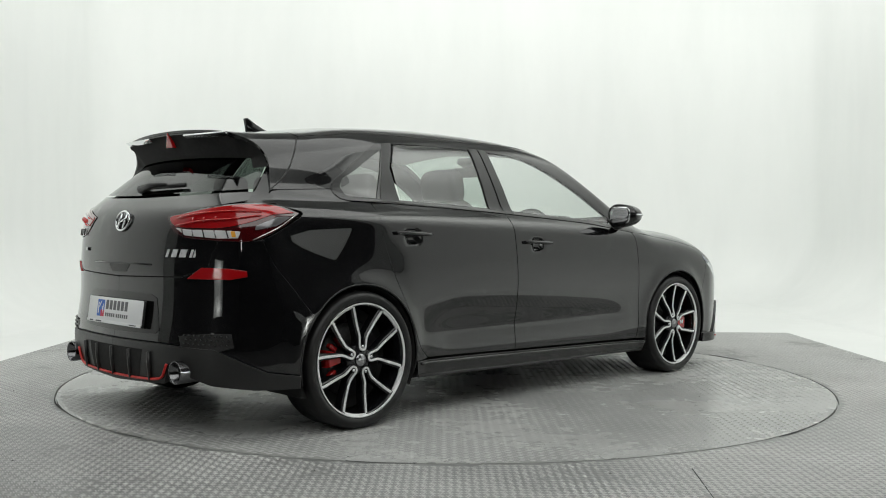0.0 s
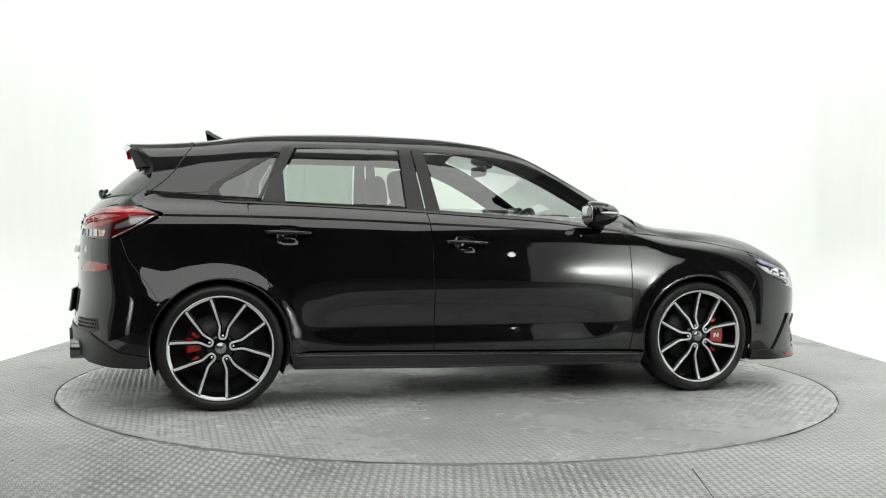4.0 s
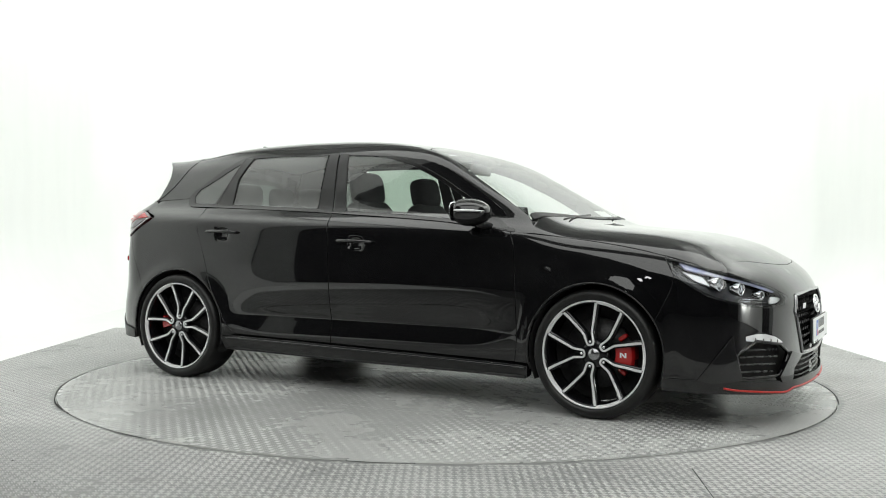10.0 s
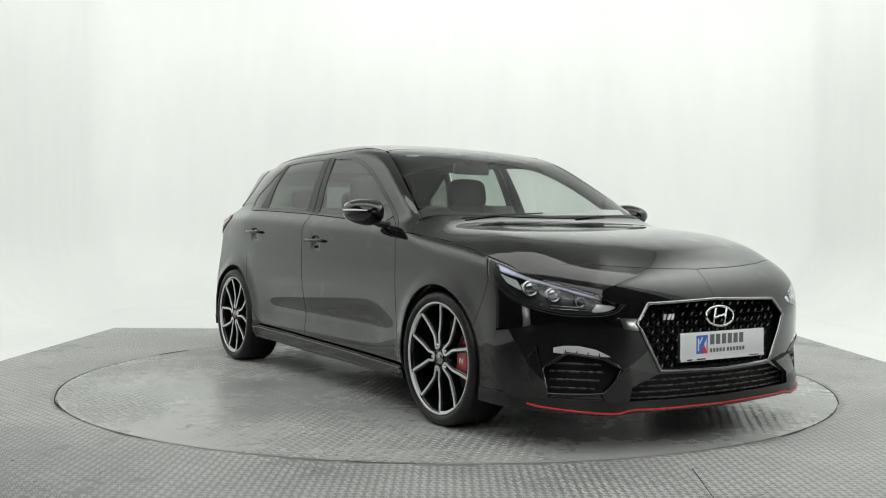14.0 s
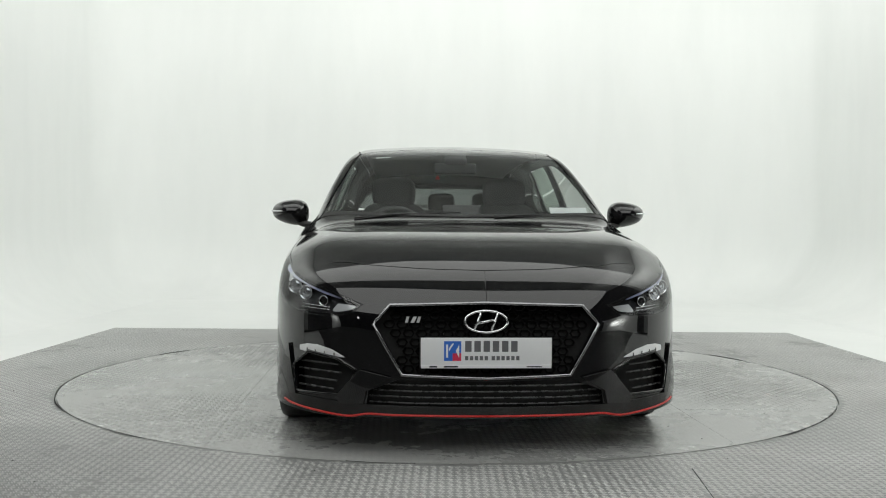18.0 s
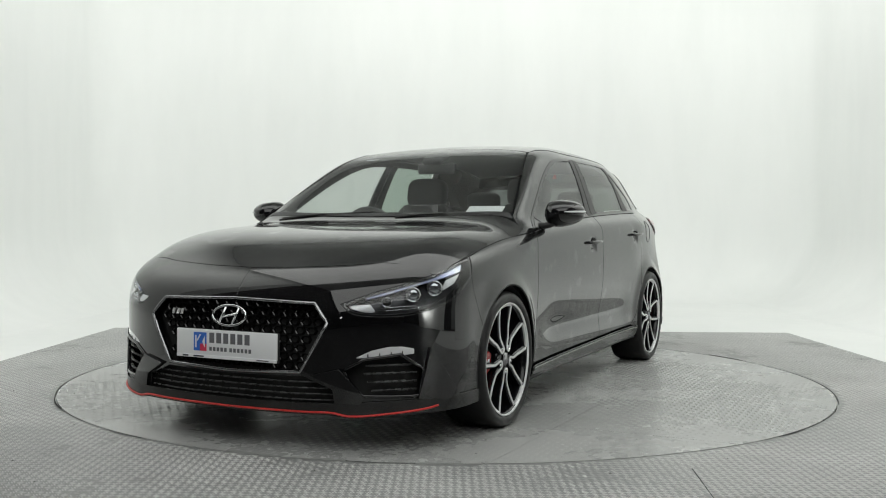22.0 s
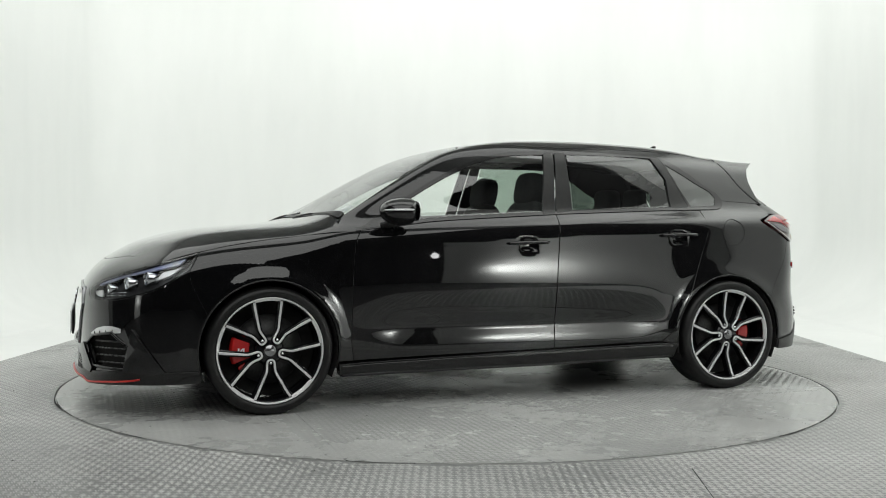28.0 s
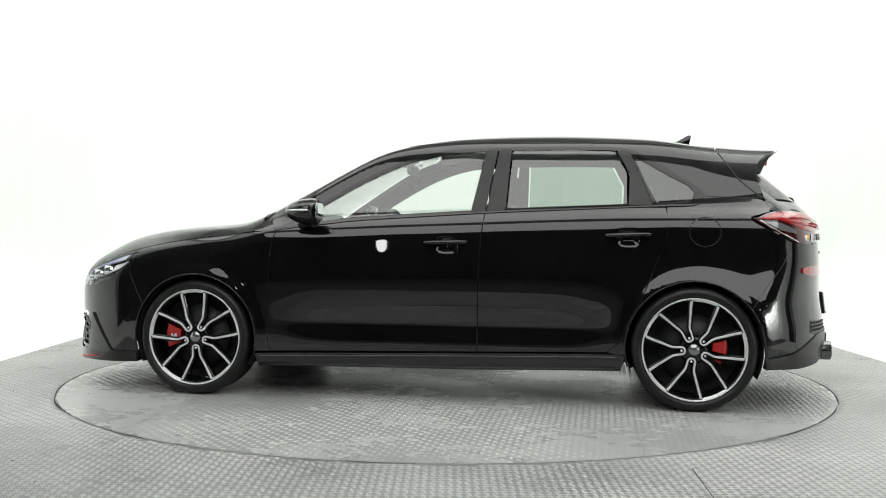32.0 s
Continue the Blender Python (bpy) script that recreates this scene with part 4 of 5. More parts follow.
def build_wheel(car, x, s, phase):
    """A wheel facing -y, posed on its side of the car."""
    w = new("wheel")
    w.parent = car
    t = 0.235
    part("tyre", lathe([(0.262, 0.0), (0.268, 0.008), (0.285, 0.012), (0.300, 0.006), (0.308, -0.006), (TYRE_R, -0.022), (TYRE_R, -0.20), (0.305, -0.218), (0.285, -0.226), (0.262, -0.21)], 72), RUBBER, w)
    part("rim", lathe([(0.262, 0.002), (0.256, 0.0), (0.2475, -0.004), (0.243, -0.016), (0.238, -0.06), (0.236, -0.2), (0.262, -0.208)], 72), RIM_BLACK, w, "gloss black alloy barrel")
    part("rim_lip", lathe([(0.2605, 0.003), (0.2595, 0.005), (0.2525, 0.0025), (0.2515, -0.003)], 72), ALLOY, w, "bright machined rim lip")
    part("hub", lathe([(0.0, -0.016), (0.05, -0.018), (0.066, -0.024), (0.075, -0.05), (0.0, -0.06)], 40), RIM_BLACK, w)
    part("centre_cap", lathe([(0.0, -0.006), (0.026, -0.007), (0.029, -0.012)], 24), DARK_CHROME, w)
    part("brake_disc", lathe([(0.06, -0.085), (0.17, -0.085), (0.17, -0.11), (0.06, -0.11)], 48), IRON, w)
    part("barrel_back", lathe([(0.0, -0.125), (0.237, -0.125)], 32), LINER, w)
    arm = [(0.0455, 0.0), (0.049, 0.0115), (0.060, 0.0175), (0.080, 0.0190), (0.103, 0.0215), (0.122, 0.029), (0.150, 0.0435), (0.200, 0.0685), (0.2500 * math.cos(math.radians(20.5)), 0.2500 * math.sin(math.radians(20.5)))]
    arm = curve(arm, 4)

    def ribbon(path, widths, y_face, y_back, a, lip):
        bm, rows = bmesh.new(), []
        for k, (r, o) in enumerate(path):
            a0, b0 = path[max(k - 1, 0)], path[min(k + 1, len(path) - 1)]
            d = Vector((b0[0] - a0[0], b0[1] - a0[1])).normalized()
            nn, f = Vector((-d.y, d.x)), min(1.0, max(0.0, (r - 0.045) / 0.2))
            h = widths[0] * (1 - f) + widths[1] * f
            dish = 0.010 * math.sin(math.pi * f) - 0.004 * f
            row = []
            for e, yy in ((-h, y_back), (-h, y_face + lip), (-h * 0.72, y_face), (h * 0.72, y_face), (h, y_face + lip), (h, y_back)):
                u, v = r + nn.x * e, o + nn.y * e
                row.append(bm.verts.new((u * math.cos(a) - v * math.sin(a), yy + dish, u * math.sin(a) + v * math.cos(a))))
            rows.append(row)
        for ra, rb in zip(rows, rows[1:]):
            for k in range(6):
                bm.faces.new((ra[k], ra[(k + 1) % 6], rb[(k + 1) % 6], rb[k]))
        bm.faces.new(rows[0])
        bm.faces.new(rows[-1][::-1])
        bmesh.ops.recalc_face_normals(bm, faces=bm.faces[:])
        return bm

    for i in range(5):
        a = math.radians(phase - 72 * i)
        for q in (1, -1):
            part("spoke", ribbon([(r, q * o) for r, o in arm], (0.0105, 0.0165), 0.0105, 0.055, a, 0.004), RIM_BLACK, w, smooth=False)
        vee = [(r, -o) for r, o in arm[::-1]] + arm[1:]
        part("spoke_face", ribbon(vee, (0.0046, 0.0062), 0.0065, 0.0115, a, 0.0008), ALLOY, w, "machined silver spoke edge", smooth=False)
        # broad bright arc of the rim between neighbouring spokes
        bm, b0 = bmesh.new(), a - math.radians(36)
        rows = []
        for k in range(13):
            f = (k / 12 - 0.5) * 2
            c, sn, r0 = math.cos(b0 + f * math.radians(16.5)), math.sin(b0 + f * math.radians(16.5)), 0.252 - 0.0085 * min(1, 4.5 * (1 - abs(f)))
            rows.append([bm.verts.new((r * c, yy, r * sn)) for r, yy in ((r0, 0.012), (r0, 0.0045), (0.256, -0.001), (0.256, 0.012))])
        for ra, rb in zip(rows, rows[1:]):
            for k in range(4):
                bm.faces.new((ra[k], ra[(k + 1) % 4], rb[(k + 1) % 4], rb[k]))
        bmesh.ops.recalc_face_normals(bm, faces=bm.faces[:])
        part("rim_arc", bm, ALLOY, w, smooth=False)
        bm = lathe([(0.0, 0.004), (0.006, 0.003), (0.0075, -0.002), (0.0075, -0.02)], 10)
        bmesh.ops.translate(bm, vec=(0.062 * math.cos(a), 0.010, 0.062 * math.sin(a)), verts=bm.verts[:])
        part("wheel_nut", bm, CHROME, w)
    w.matrix_basis = pose(x, s * 0.884, HUB_Z, 0, 0, 0 if s < 0 else 180)
    return w


car = tagged(new("hatchback_car"), "glossy black five-door hot hatchback with red pinstripes and black-and-silver alloys", "car")
turntable, tread_floor = build_studio()
build_body(car)
for ax, sd, phase in ((AXLE, -1, 36), (AXLE, 1, 57), (-AXLE, -1, 9), (-AXLE, 1, 42)):
    build_wheel(car, ax, sd, phase)


# ---------------------------------------------------------------- car: chassis, cabin and fittings
def build_inner(car):
    """Dark inner skins behind the panels, floor pan and wheel housings."""
    for s in (1, -1):
        out = line((-1.63, 0.85), (-1.60, 0.62), n=3) + arch(-AXLE, 128, 8, r=0.36) + line((-0.97, 0.21), (0.97, 0.21), n=3) + arch(AXLE, 172, 50, r=0.36) + line((1.62, 0.70), (1.60, 0.76), (0.85, 0.87), (-1.5, 0.94), n=3)
        skin("inner_side", "side", out, LINER, car, s, lift=-0.045, thick=0.004, step=0.1, shell=False)
        skin("inner_front", "front", ang("front", (2.13, 0, 0.68), (2.0, 0.56, 0.66), (1.75, 0.80, 0.66), (1.70, 0.83, 0.20), (2.0, 0.7, 0.17), (2.2, 0, 0.17)), LINER, car, s, lift=-0.07, step=0.1, shell=False)
        skin("inner_rear", "rear", ang("rear", (-2.0, 0, 0.98), (-1.9, 0.55, 0.97), (-1.72, 0.75, 0.95), (-1.70, 0.83, 0.25), (-1.95, 0.7, 0.25), (-2.08, 0, 0.22)), LINER, car, s, lift=-0.05, step=0.1, shell=False)
        for cx in (AXLE, -AXLE):
            bm = bmesh.new()
            rows = [[bm.verts.new((cx + 0.338 * math.cos(a), s * y, HUB_Z + 0.338 * math.sin(a))) for y in (0.872, 0.58)] for a in [math.radians(-25 + 230 * k / 24) for k in range(25)]]
            for ra, rb in zip(rows, rows[1:]):
                bm.faces.new((ra[0], ra[1], rb[1], rb[0]))
            hub = bm.verts.new((cx, s * 0.58, HUB_Z))
            for ra, rb in zip(rows, rows[1:]):
                bm.faces.new((hub, ra[1], rb[1]))
            part("wheel_housing", bm, LINER, car)
    part("floor_pan", block(3.3, 1.15, 0.03, 0, (0, 0, 0.215)), LINER, car, smooth=False)
    part("floor_pan", block(1.9, 1.62, 0.03, 0, (0, 0, 0.2)), LINER, car, smooth=False)
    he = curve([(2.05, 0.0), (1.98, 0.44), (1.85, 0.62), (1.4, 0.73), (1.05, 0.70)], 4)
    skin("inner_bonnet", "top", he + [(x, -y) for x, y in he[::-1]], LINER, car, lift=-0.035, step=0.15, shell=False)
    rf = [(0.12, 0.0), (0.2, 0.50), (-0.3, 0.55), (-1.0, 0.54), (-1.45, 0.50), (-1.5, 0.0)]
    skin("headliner", "top", rf + [(x, -y) for x, y in rf[::-1]], HEADLINER, car, lift=-0.03, step=0.15, thick=0.01)


def pillow(sx, sy, sz, at, turn=None, power=0.55):
    """A soft rounded pad."""
    bm = bmesh.new()
    bmesh.ops.create_uvsphere(bm, u_segments=24, v_segments=16, radius=1)
    for v in bm.verts:
        v.co = [math.copysign(abs(c) ** power, c) * h / 2 for c, h in zip(v.co, (sx, sy, sz))]
    bmesh.ops.transform(bm, matrix=Matrix.Translation(at) @ (turn or Matrix()), verts=bm.verts[:])
    return bm


def cushion(sx, sy, sz, bevel, at, turn=None):
    return block(sx, sy, sz, bevel, at, turn, 3)


def build_cabin(car):
    for s in (1, -1):
        seat = new("front_seat")
        seat.parent = car
        part("seat_cushion", cushion(0.5, 0.48, 0.16, 0.05, (-0.02, s * 0.36, 0.47), Euler((0, radians(-8), 0)).to_matrix().to_4x4()), CLOTH, seat)
        part("backrest", pillow(0.17, 0.48, 0.66, (-0.30, s * 0.36, 0.76), Euler((0, radians(-14), 0)).to_matrix().to_4x4()), CLOTH, seat)
        for q in (1, -1):
            part("side_bolster", cushion(0.2, 0.08, 0.46, 0.035, (-0.265, s * 0.36 + q * 0.215, 0.74), Euler((0, radians(-14), 0)).to_matrix().to_4x4()), CLOTH, seat)
            part("headrest_post", tube_bm([(-0.375, s * 0.36 + q * 0.06, 1.0), (-0.40, s * 0.36 + q * 0.06, 1.12)], 0.007), CHROME, seat)
        part("headrest", pillow(0.12, 0.28, 0.20, (-0.375, s * 0.36, 1.145), Euler((0, radians(-10), 0)).to_matrix().to_4x4()), CLOTH, seat)
        seat.matrix_basis = pose(0.08, 0, 0)
        dc = [(-0.95, 0.99), (-0.2, 0.96), (0.7, 0.9), (0.8, 0.3), (-0.85, 0.3)]
        skin("door_card", "side", line(*dc, dc[0], n=4)[:-1], PLASTIC, car, s, lift=-0.07, step=0.15, thick=0.02)
    rear = new("rear_seat")
    rear.parent = car
    part("seat_cushion", cushion(0.5, 1.2, 0.16, 0.05, (-0.80, 0, 0.48)), CLOTH, rear)
    part("backrest", cushion(0.15, 1.22, 0.58, 0.05, (-1.10, 0, 0.77), Euler((0, radians(-18), 0)).to_matrix().to_4x4()), CLOTH, rear)
    for y, h in ((0.36, 1.115), (0.0, 1.105), (-0.36, 1.115)):
        part("headrest", pillow(0.10, 0.26 if y else 0.2, 0.15, (-1.22, y, h)), CLOTH, rear)
        for q in (1, -1):
            part("headrest_post", tube_bm([(-1.21, y + q * 0.05, 0.98), (-1.215, y + q * 0.05, 1.08)], 0.006), CHROME, rear)
    shelf = [(-1.28, 0.56), (-1.72, 0.56), (-1.80, 0.3), (-1.82, 0)]
    bm = bmesh.new()
    bm.faces.new([bm.verts.new((x, y, 0.96)) for x, y in shelf + [(x, -y) for x, y in shelf[::-1]][1:]])
    part("parcel_shelf", bm, PLASTIC, car, smooth=False)
    # dashboard
    dash = prism([(0.48, 0.62), (0.50, 0.86), (0.56, 0.925), (0.72, 0.945), (0.94, 0.955), (0.98, 0.62)], 1.36, pose(0, -0.68, 0), 0.015)
    part("dashboard", dash, PLASTIC, car, "dark soft-touch dashboard")
    part("instrument_hood", cushion(0.2, 0.36, 0.09, 0.04, (0.60, -0.36, 0.955)), PLASTIC, car)
    part("dash_screen", block(0.02, 0.22, 0.13, 0.01, (0.55, 0.02, 0.985), Euler((0, radians(-12), 0)).to_matrix().to_4x4()), GLOSS, car)
    wheel = new("steering_wheel")
    wheel.parent = car
    tilt = Matrix.Translation((0.41, -0.36, 0.865)) @ Euler((0, radians(-64), 0)).to_matrix().to_4x4()
    part("grip", tube_bm([tilt @ Vector((0.18 * math.cos(k * math.tau / 40), 0.18 * math.sin(k * math.tau / 40), 0)) for k in range(40)], 0.016, 8, True), PLASTIC, wheel)
    bm = lathe([(0, 0.03), (0.06, 0.026), (0.07, 0.0), (0.0, -0.02)], 24)
    bmesh.ops.transform(bm, matrix=tilt @ pose(0, 0, 0, -90, 0, 0), verts=bm.verts[:])
    part("boss", bm, PLASTIC, wheel)
    for a in (0, 180, 270):
        bm = block(0.15, 0.035, 0.012, 0.004, (0.1, 0, 0))
        bmesh.ops.transform(bm, matrix=tilt @ pose(0, 0, 0, 0, 0, a + 90), verts=bm.verts[:])
        part("spoke", bm, PLASTIC, wheel)
    # cabin mirror, sensor pod, slips on the glass
    part("cabin_mirror", cushion(0.03, 0.25, 0.065, 0.014, (0.29, 0.0, 1.27)), PLASTIC, car)
    part("sensor_pod", cushion(0.12, 0.13, 0.045, 0.018, (0.31, 0.0, 1.325), Euler((0, radians(22), 0)).to_matrix().to_4x4()), PLASTIC, car)
    part("paper_slip", block(0.085, 0.2, 0.002, 0, (0.885, 0.57, 1.008), Euler((0, radians(31), 0)).to_matrix().to_4x4()), WHITE, car, "white paper slip behind the windscreen", smooth=False)
    p = surface("top", [(0.315, 0.47), (0.315, 0.385), (0.335, 0.385), (0.335, 0.47)], -1, -0.012)
    mesh_part("glass_sticker", p, [[0, 1, 2, 3]], WHITE, car, "small white sticker", False)


def build_front(car):
    hd = ang("front", *HEAD)
    out = curve(hd[:5], 4) + curve(hd[4:], 4)[1:] + curve([hd[-1], hd[0]], 3)[1:-1]
    gr = ang("front", *GRILLE)
    for s in (1, -1):
        lamp = new("headlight")
        lamp.parent = car
        skin("housing", "front", out, LAMP_BOWL, lamp, s, lift=-0.055, thick=0.01, gap=-0.002)
        skin("lens", "front", out, LENS, lamp, s, thick=0.003, shell=False)
        skin("bezel", "front", out, GLOSS, lamp, s, gap=0.001, lift=-0.002, thick=0.05, hole=[(u / 0.0166, v) for u, v in inset([(u * 0.0166, v) for u, v in out], 0.009)])
        # bright brow along the top edge
        brow = ang("front", (1.69, 0.80, 0.780), (1.80, 0.775, 0.751), (1.92, 0.71, 0.712), (2.02, 0.60, 0.660), (2.06, 0.55, 0.634), (2.055, 0.555, 0.627), (2.01, 0.61, 0.645), (1.93, 0.70, 0.682), (1.82, 0.775, 0.712), (1.73, 0.81, 0.735))
        skin("brow_reflector", "front", brow, BROW, lamp, s, lift=-0.010, thick=0.01, label="bright chrome brow reflector")
        for (x, y, z), r in (((1.87, 0.775, 0.676), 0.028), ((1.945, 0.71, 0.651), 0.026), ((2.01, 0.62, 0.622), 0.018)):
            q = surface("front", ang("front", (x, y, z)), s, -0.034)[0]
            m = Matrix.Translation(q) @ Euler((0, 0, radians(90 + s * 22))).to_matrix().to_4x4()
            bm = lathe([(r * 1.18, -0.03), (r * 1.16, 0.014), (r * 1.02, 0.016), (r * 0.98, 0.004)], 28)
            bmesh.ops.transform(bm, matrix=m, verts=bm.verts[:])
            part("projector_ring", bm, CHROME, lamp)
            bm = lathe([(r, 0.0)] + [(r * math.cos(k * math.pi / 16), 0.002 + 0.55 * r * math.sin(k * math.pi / 16)) for k in range(9)], 28)
            bmesh.ops.transform(bm, matrix=m, verts=bm.verts[:])
            part("projector_lens", bm, GLOSS if r < 0.02 else CHROME_LENS, lamp)
        side_r = ang("front", (1.71, 0.80, 0.735), (1.79, 0.77, 0.71), (1.83, 0.78, 0.66), (1.76, 0.805, 0.69))
        skin("side_reflector", "front", side_r, LAMP_CLEAR, lamp, s, lift=-0.03, thick=0.01)
        nose_r = ang("front", (2.05, 0.565, 0.612), (2.09, 0.51, 0.606), (2.095, 0.50, 0.596), (2.075, 0.54, 0.578), (2.05, 0.59, 0.576))
        skin("nose_reflector", "front", curve(nose_r + nose_r[:1], 3)[:-1], LAMP_CLEAR, lamp, s, lift=-0.025, thick=0.008, label="bright inner reflector")
        for dz in (0.0, 0.012):
            sweep("lamp_fin", "front", ang("front", (1.95, 0.72, 0.600 - dz), (2.0, 0.66, 0.596 - dz), (2.05, 0.60, 0.592 - dz)), 0.003, CHROME, lamp, s, lift=-0.02, squash=0.5)
        # fog intake: black recess, slats and the daytime lamp
        fog = new("fog_intake")
        fog.parent = car
        fg = ang("front", *FOG)
        skin("recess", "front", line(*fg, fg[0], n=3)[:-1], LINER, fog, s, lift=-0.05, gap=-0.004, thick=0.01, label="black intake recess")
        for k, z in enumerate((0.262, 0.296, 0.330, 0.362)):
            x1 = 0.515 + 0.02 * abs(k - 2.2)
            sweep("slat", "front", ang("front", (1.975, 0.745, z), (2.04, 0.67, z), (2.1, x1 + 0.05, z - 0.004)), 0.0065, EDGE, fog, s, lift=-0.012, squash=0.6)
        rim = line(*fg, fg[0], n=5)[:-1]
        sweep("intake_rim", "front", rim, 0.0075, PAINT, fog, s, lift=0.001, closed=True)
        drl = ang("front", (1.985, 0.735, 0.428), (2.02, 0.70, 0.437), (2.05, 0.655, 0.437), (2.085, 0.60, 0.422), (2.115, 0.545, 0.390), (2.05, 0.655, 0.397), (1.985, 0.735, 0.405))
        skin("daytime_lamp", "front", drl, LAMP_CLEAR, fog, s, lift=0.001, thick=0.02, label="clear daytime running lamp")
        for k in range(4):
            u0 = ang("front", (2.02 + 0.02 * k, 0.70 - 0.04 * k, 0.419 - 0.004 * k), (2.02 + 0.02 * k, 0.70 - 0.04 * k, 0.401 - 0.003 * k))
            sweep("lamp_divider", "front", u0, 0.0022, GLOSS, fog, s, lift=0.003)
        # blade beside the wheel and the lip with its red line
        lipp = ang("front", (2.2, 0, 0.166), (2.17, 0.35, 0.168), (2.14, 0.455, 0.17), (2.115, 0.53, 0.158), (2.05, 0.64, 0.168), (1.95, 0.755, 0.182), (1.90, 0.79, 0.192))
        sweep("red_line", "front", curve(lipp, 5), 0.0045, RED_TRIM, car, s, lift=0.012, label="thin red lip line")
        lo = ang("front", (2.2, 0, 0.20), (2.14, 0.46, 0.205), (2.08, 0.60, 0.215), (1.95, 0.755, 0.222), (1.80, 0.845, 0.225), (1.665, 0.88, 0.225), (1.66, 0.88, 0.172), (1.80, 0.845, 0.168), (1.95, 0.75, 0.165), (2.115, 0.53, 0.15), (2.14, 0.455, 0.16), (2.2, 0, 0.155))
        skin("front_lip", "front", line(*lo, lo[0], n=3)[:-1], GLOSS, car, s, lift=0.010, thick=0.06, gap=0, label="gloss black front lip")
        ck = ang("front", (2.175, 0.375, 0.318), (2.13, 0.485, 0.345), (2.11, 0.535, 0.285), (2.09, 0.575, 0.232), (2.10, 0.56, 0.205), (2.14, 0.475, 0.21), (2.15, 0.468, 0.262))
        skin("bumper_cheek", "front", line(*ck, ck[0], n=3)[:-1], PAINT, car, s, lift=0.016, thick=0.022, gap=0.001, step=0.03)
        bl = ang("front", (1.935, 0.775, 0.43), (1.955, 0.765, 0.33), (1.975, 0.745, 0.225), (1.86, 0.815, 0.21), (1.80, 0.84, 0.225))
        skin("bumper_blade", "front", line(*bl, bl[0], n=3)[:-1], PAINT, car, s, lift=0.012, thick=0.02, gap=0.001, step=0.03)
        for y in (0.478,):
            sweep("intake_post", "front", ang("front", (2.14, y, 0.31), (2.13, y, 0.20)), 0.007, GLOSS, car, s, lift=0.0)
    # grille
    grille = new("grille")
    grille.parent = car
    ring = line(*gr[:4], gr[4], n=6)
    ring = ring + [(-u, v) for u, v in ring[::-1]][1:-1]
    skin("backing", "front", ring, LINER, grille, lift=-0.045, thick=0.005, gap=-0.004)
    pts = [tuple(q) for q in surface("front", [(abs(u), v) for u, v in ring], 1, 0.001)]
    pts = [(x, y if u >= 0 else -y, z) for (x, y, z), (u, v) in zip(pts, ring)]
    part("grille_frame", tube_bm(pts, 0.0085, 8, True, 0.9), DARK_CHROME, grille, "satin chrome grille frame")
    cells = bmesh.new()
    for r in range(8):
        for c in range(-9, 10):
            y, z = (c + 0.5 * (r % 2)) * 0.052, 0.345 + r * 0.036
            half = 0.335 + (z - 0.326) / (0.527 - 0.326) * 0.123 if z < 0.527 else 0.458 - (z - 0.527) / 0.08 * 0.055
            if abs(y) > half - 0.03:
                continue
            x = 2.173 - 0.18 * y * y - 0.55 * y ** 6 + 0.02 * (z - 0.45)
            hexa = [(0.021, 0.0), (0.012, 0.013), (-0.012, 0.013), (-0.021, 0.0), (-0.012, -0.013), (0.012, -0.013)]
            rim = [[cells.verts.new((x + dx, y + f * hy, z + f * hz)) for hy, hz in hexa] for dx, f in ((0.0, 1.22), (0.016, 1.05), (0.012, 0.86), (-0.02, 0.8))]
            for ra, rb in zip(rim, rim[1:]):
                for k in range(6):
                    cells.faces.new((ra[k], ra[(k + 1) % 6], rb[(k + 1) % 6], rb[k]))
    tagged(part("grille_mesh", cells, GLOSS, grille, "gloss black honeycomb mesh", smooth=False), kind="stuff")
    lg = ang("front", *LOW_GRILLE)
    lring = line(*lg, n=4)
    lring = lring + [(-u, v) for u, v in lring[::-1]][1:-1]
    skin("low_backing", "front", lring, LINER, grille, lift=-0.05, thick=0.005, gap=-0.004)
    for z in (0.212, 0.236, 0.260, 0.284):
        w = 0.455 if z < 0.27 else 0.41
        path = surface("front", ang("front", (2.2, 0, z), (2.19, 0.15, z), (2.18, 0.3, z), (2.14, w, z + 0.004)), 1, -0.012)
        path = [(x, -y, zz) for x, y, zz in path[::-1]] + [tuple(q) for q in path[1:]]
        part("grille_slat", tube_bm(path, 0.0055, 6, False, 0.6), EDGE, grille)
    path = surface("front", ang("front", (2.2, 0, 0.188), (2.19, 0.2, 0.188), (2.15, 0.43, 0.194)), 1, 0.003)
    part("chrome_strip", tube_bm([(x, -y, z) for x, y, z in path[::-1]] + [tuple(q) for q in path[1:]], 0.004, 6), DARK_CHROME, grille)
    emblem(car, Matrix.Translation((2.215, -0.006, 0.541)) @ pose(0, 0, 0, 80, 0, 90), 0.085, 0.043)
    for k, (x0, x1) in enumerate(((-0.036, -0.012), (-0.014, 0.012), (0.010, 0.034))):
        bm = prism([(x0, -0.012), (x0 + 0.014, -0.012), (x1, 0.012), (x1 - 0.014, 0.012)] if k == 1 else [(x0, -0.012), (x0 + 0.011, -0.012), (x0 + 0.018, 0.012), (x0 + 0.007, 0.012)], 0.005, Matrix.Translation((2.204, -0.292, 0.548)) @ pose(0, 0, 0, 0, 0, 90))
        part("grille_badge", bm, ALLOY, grille, smooth=False)
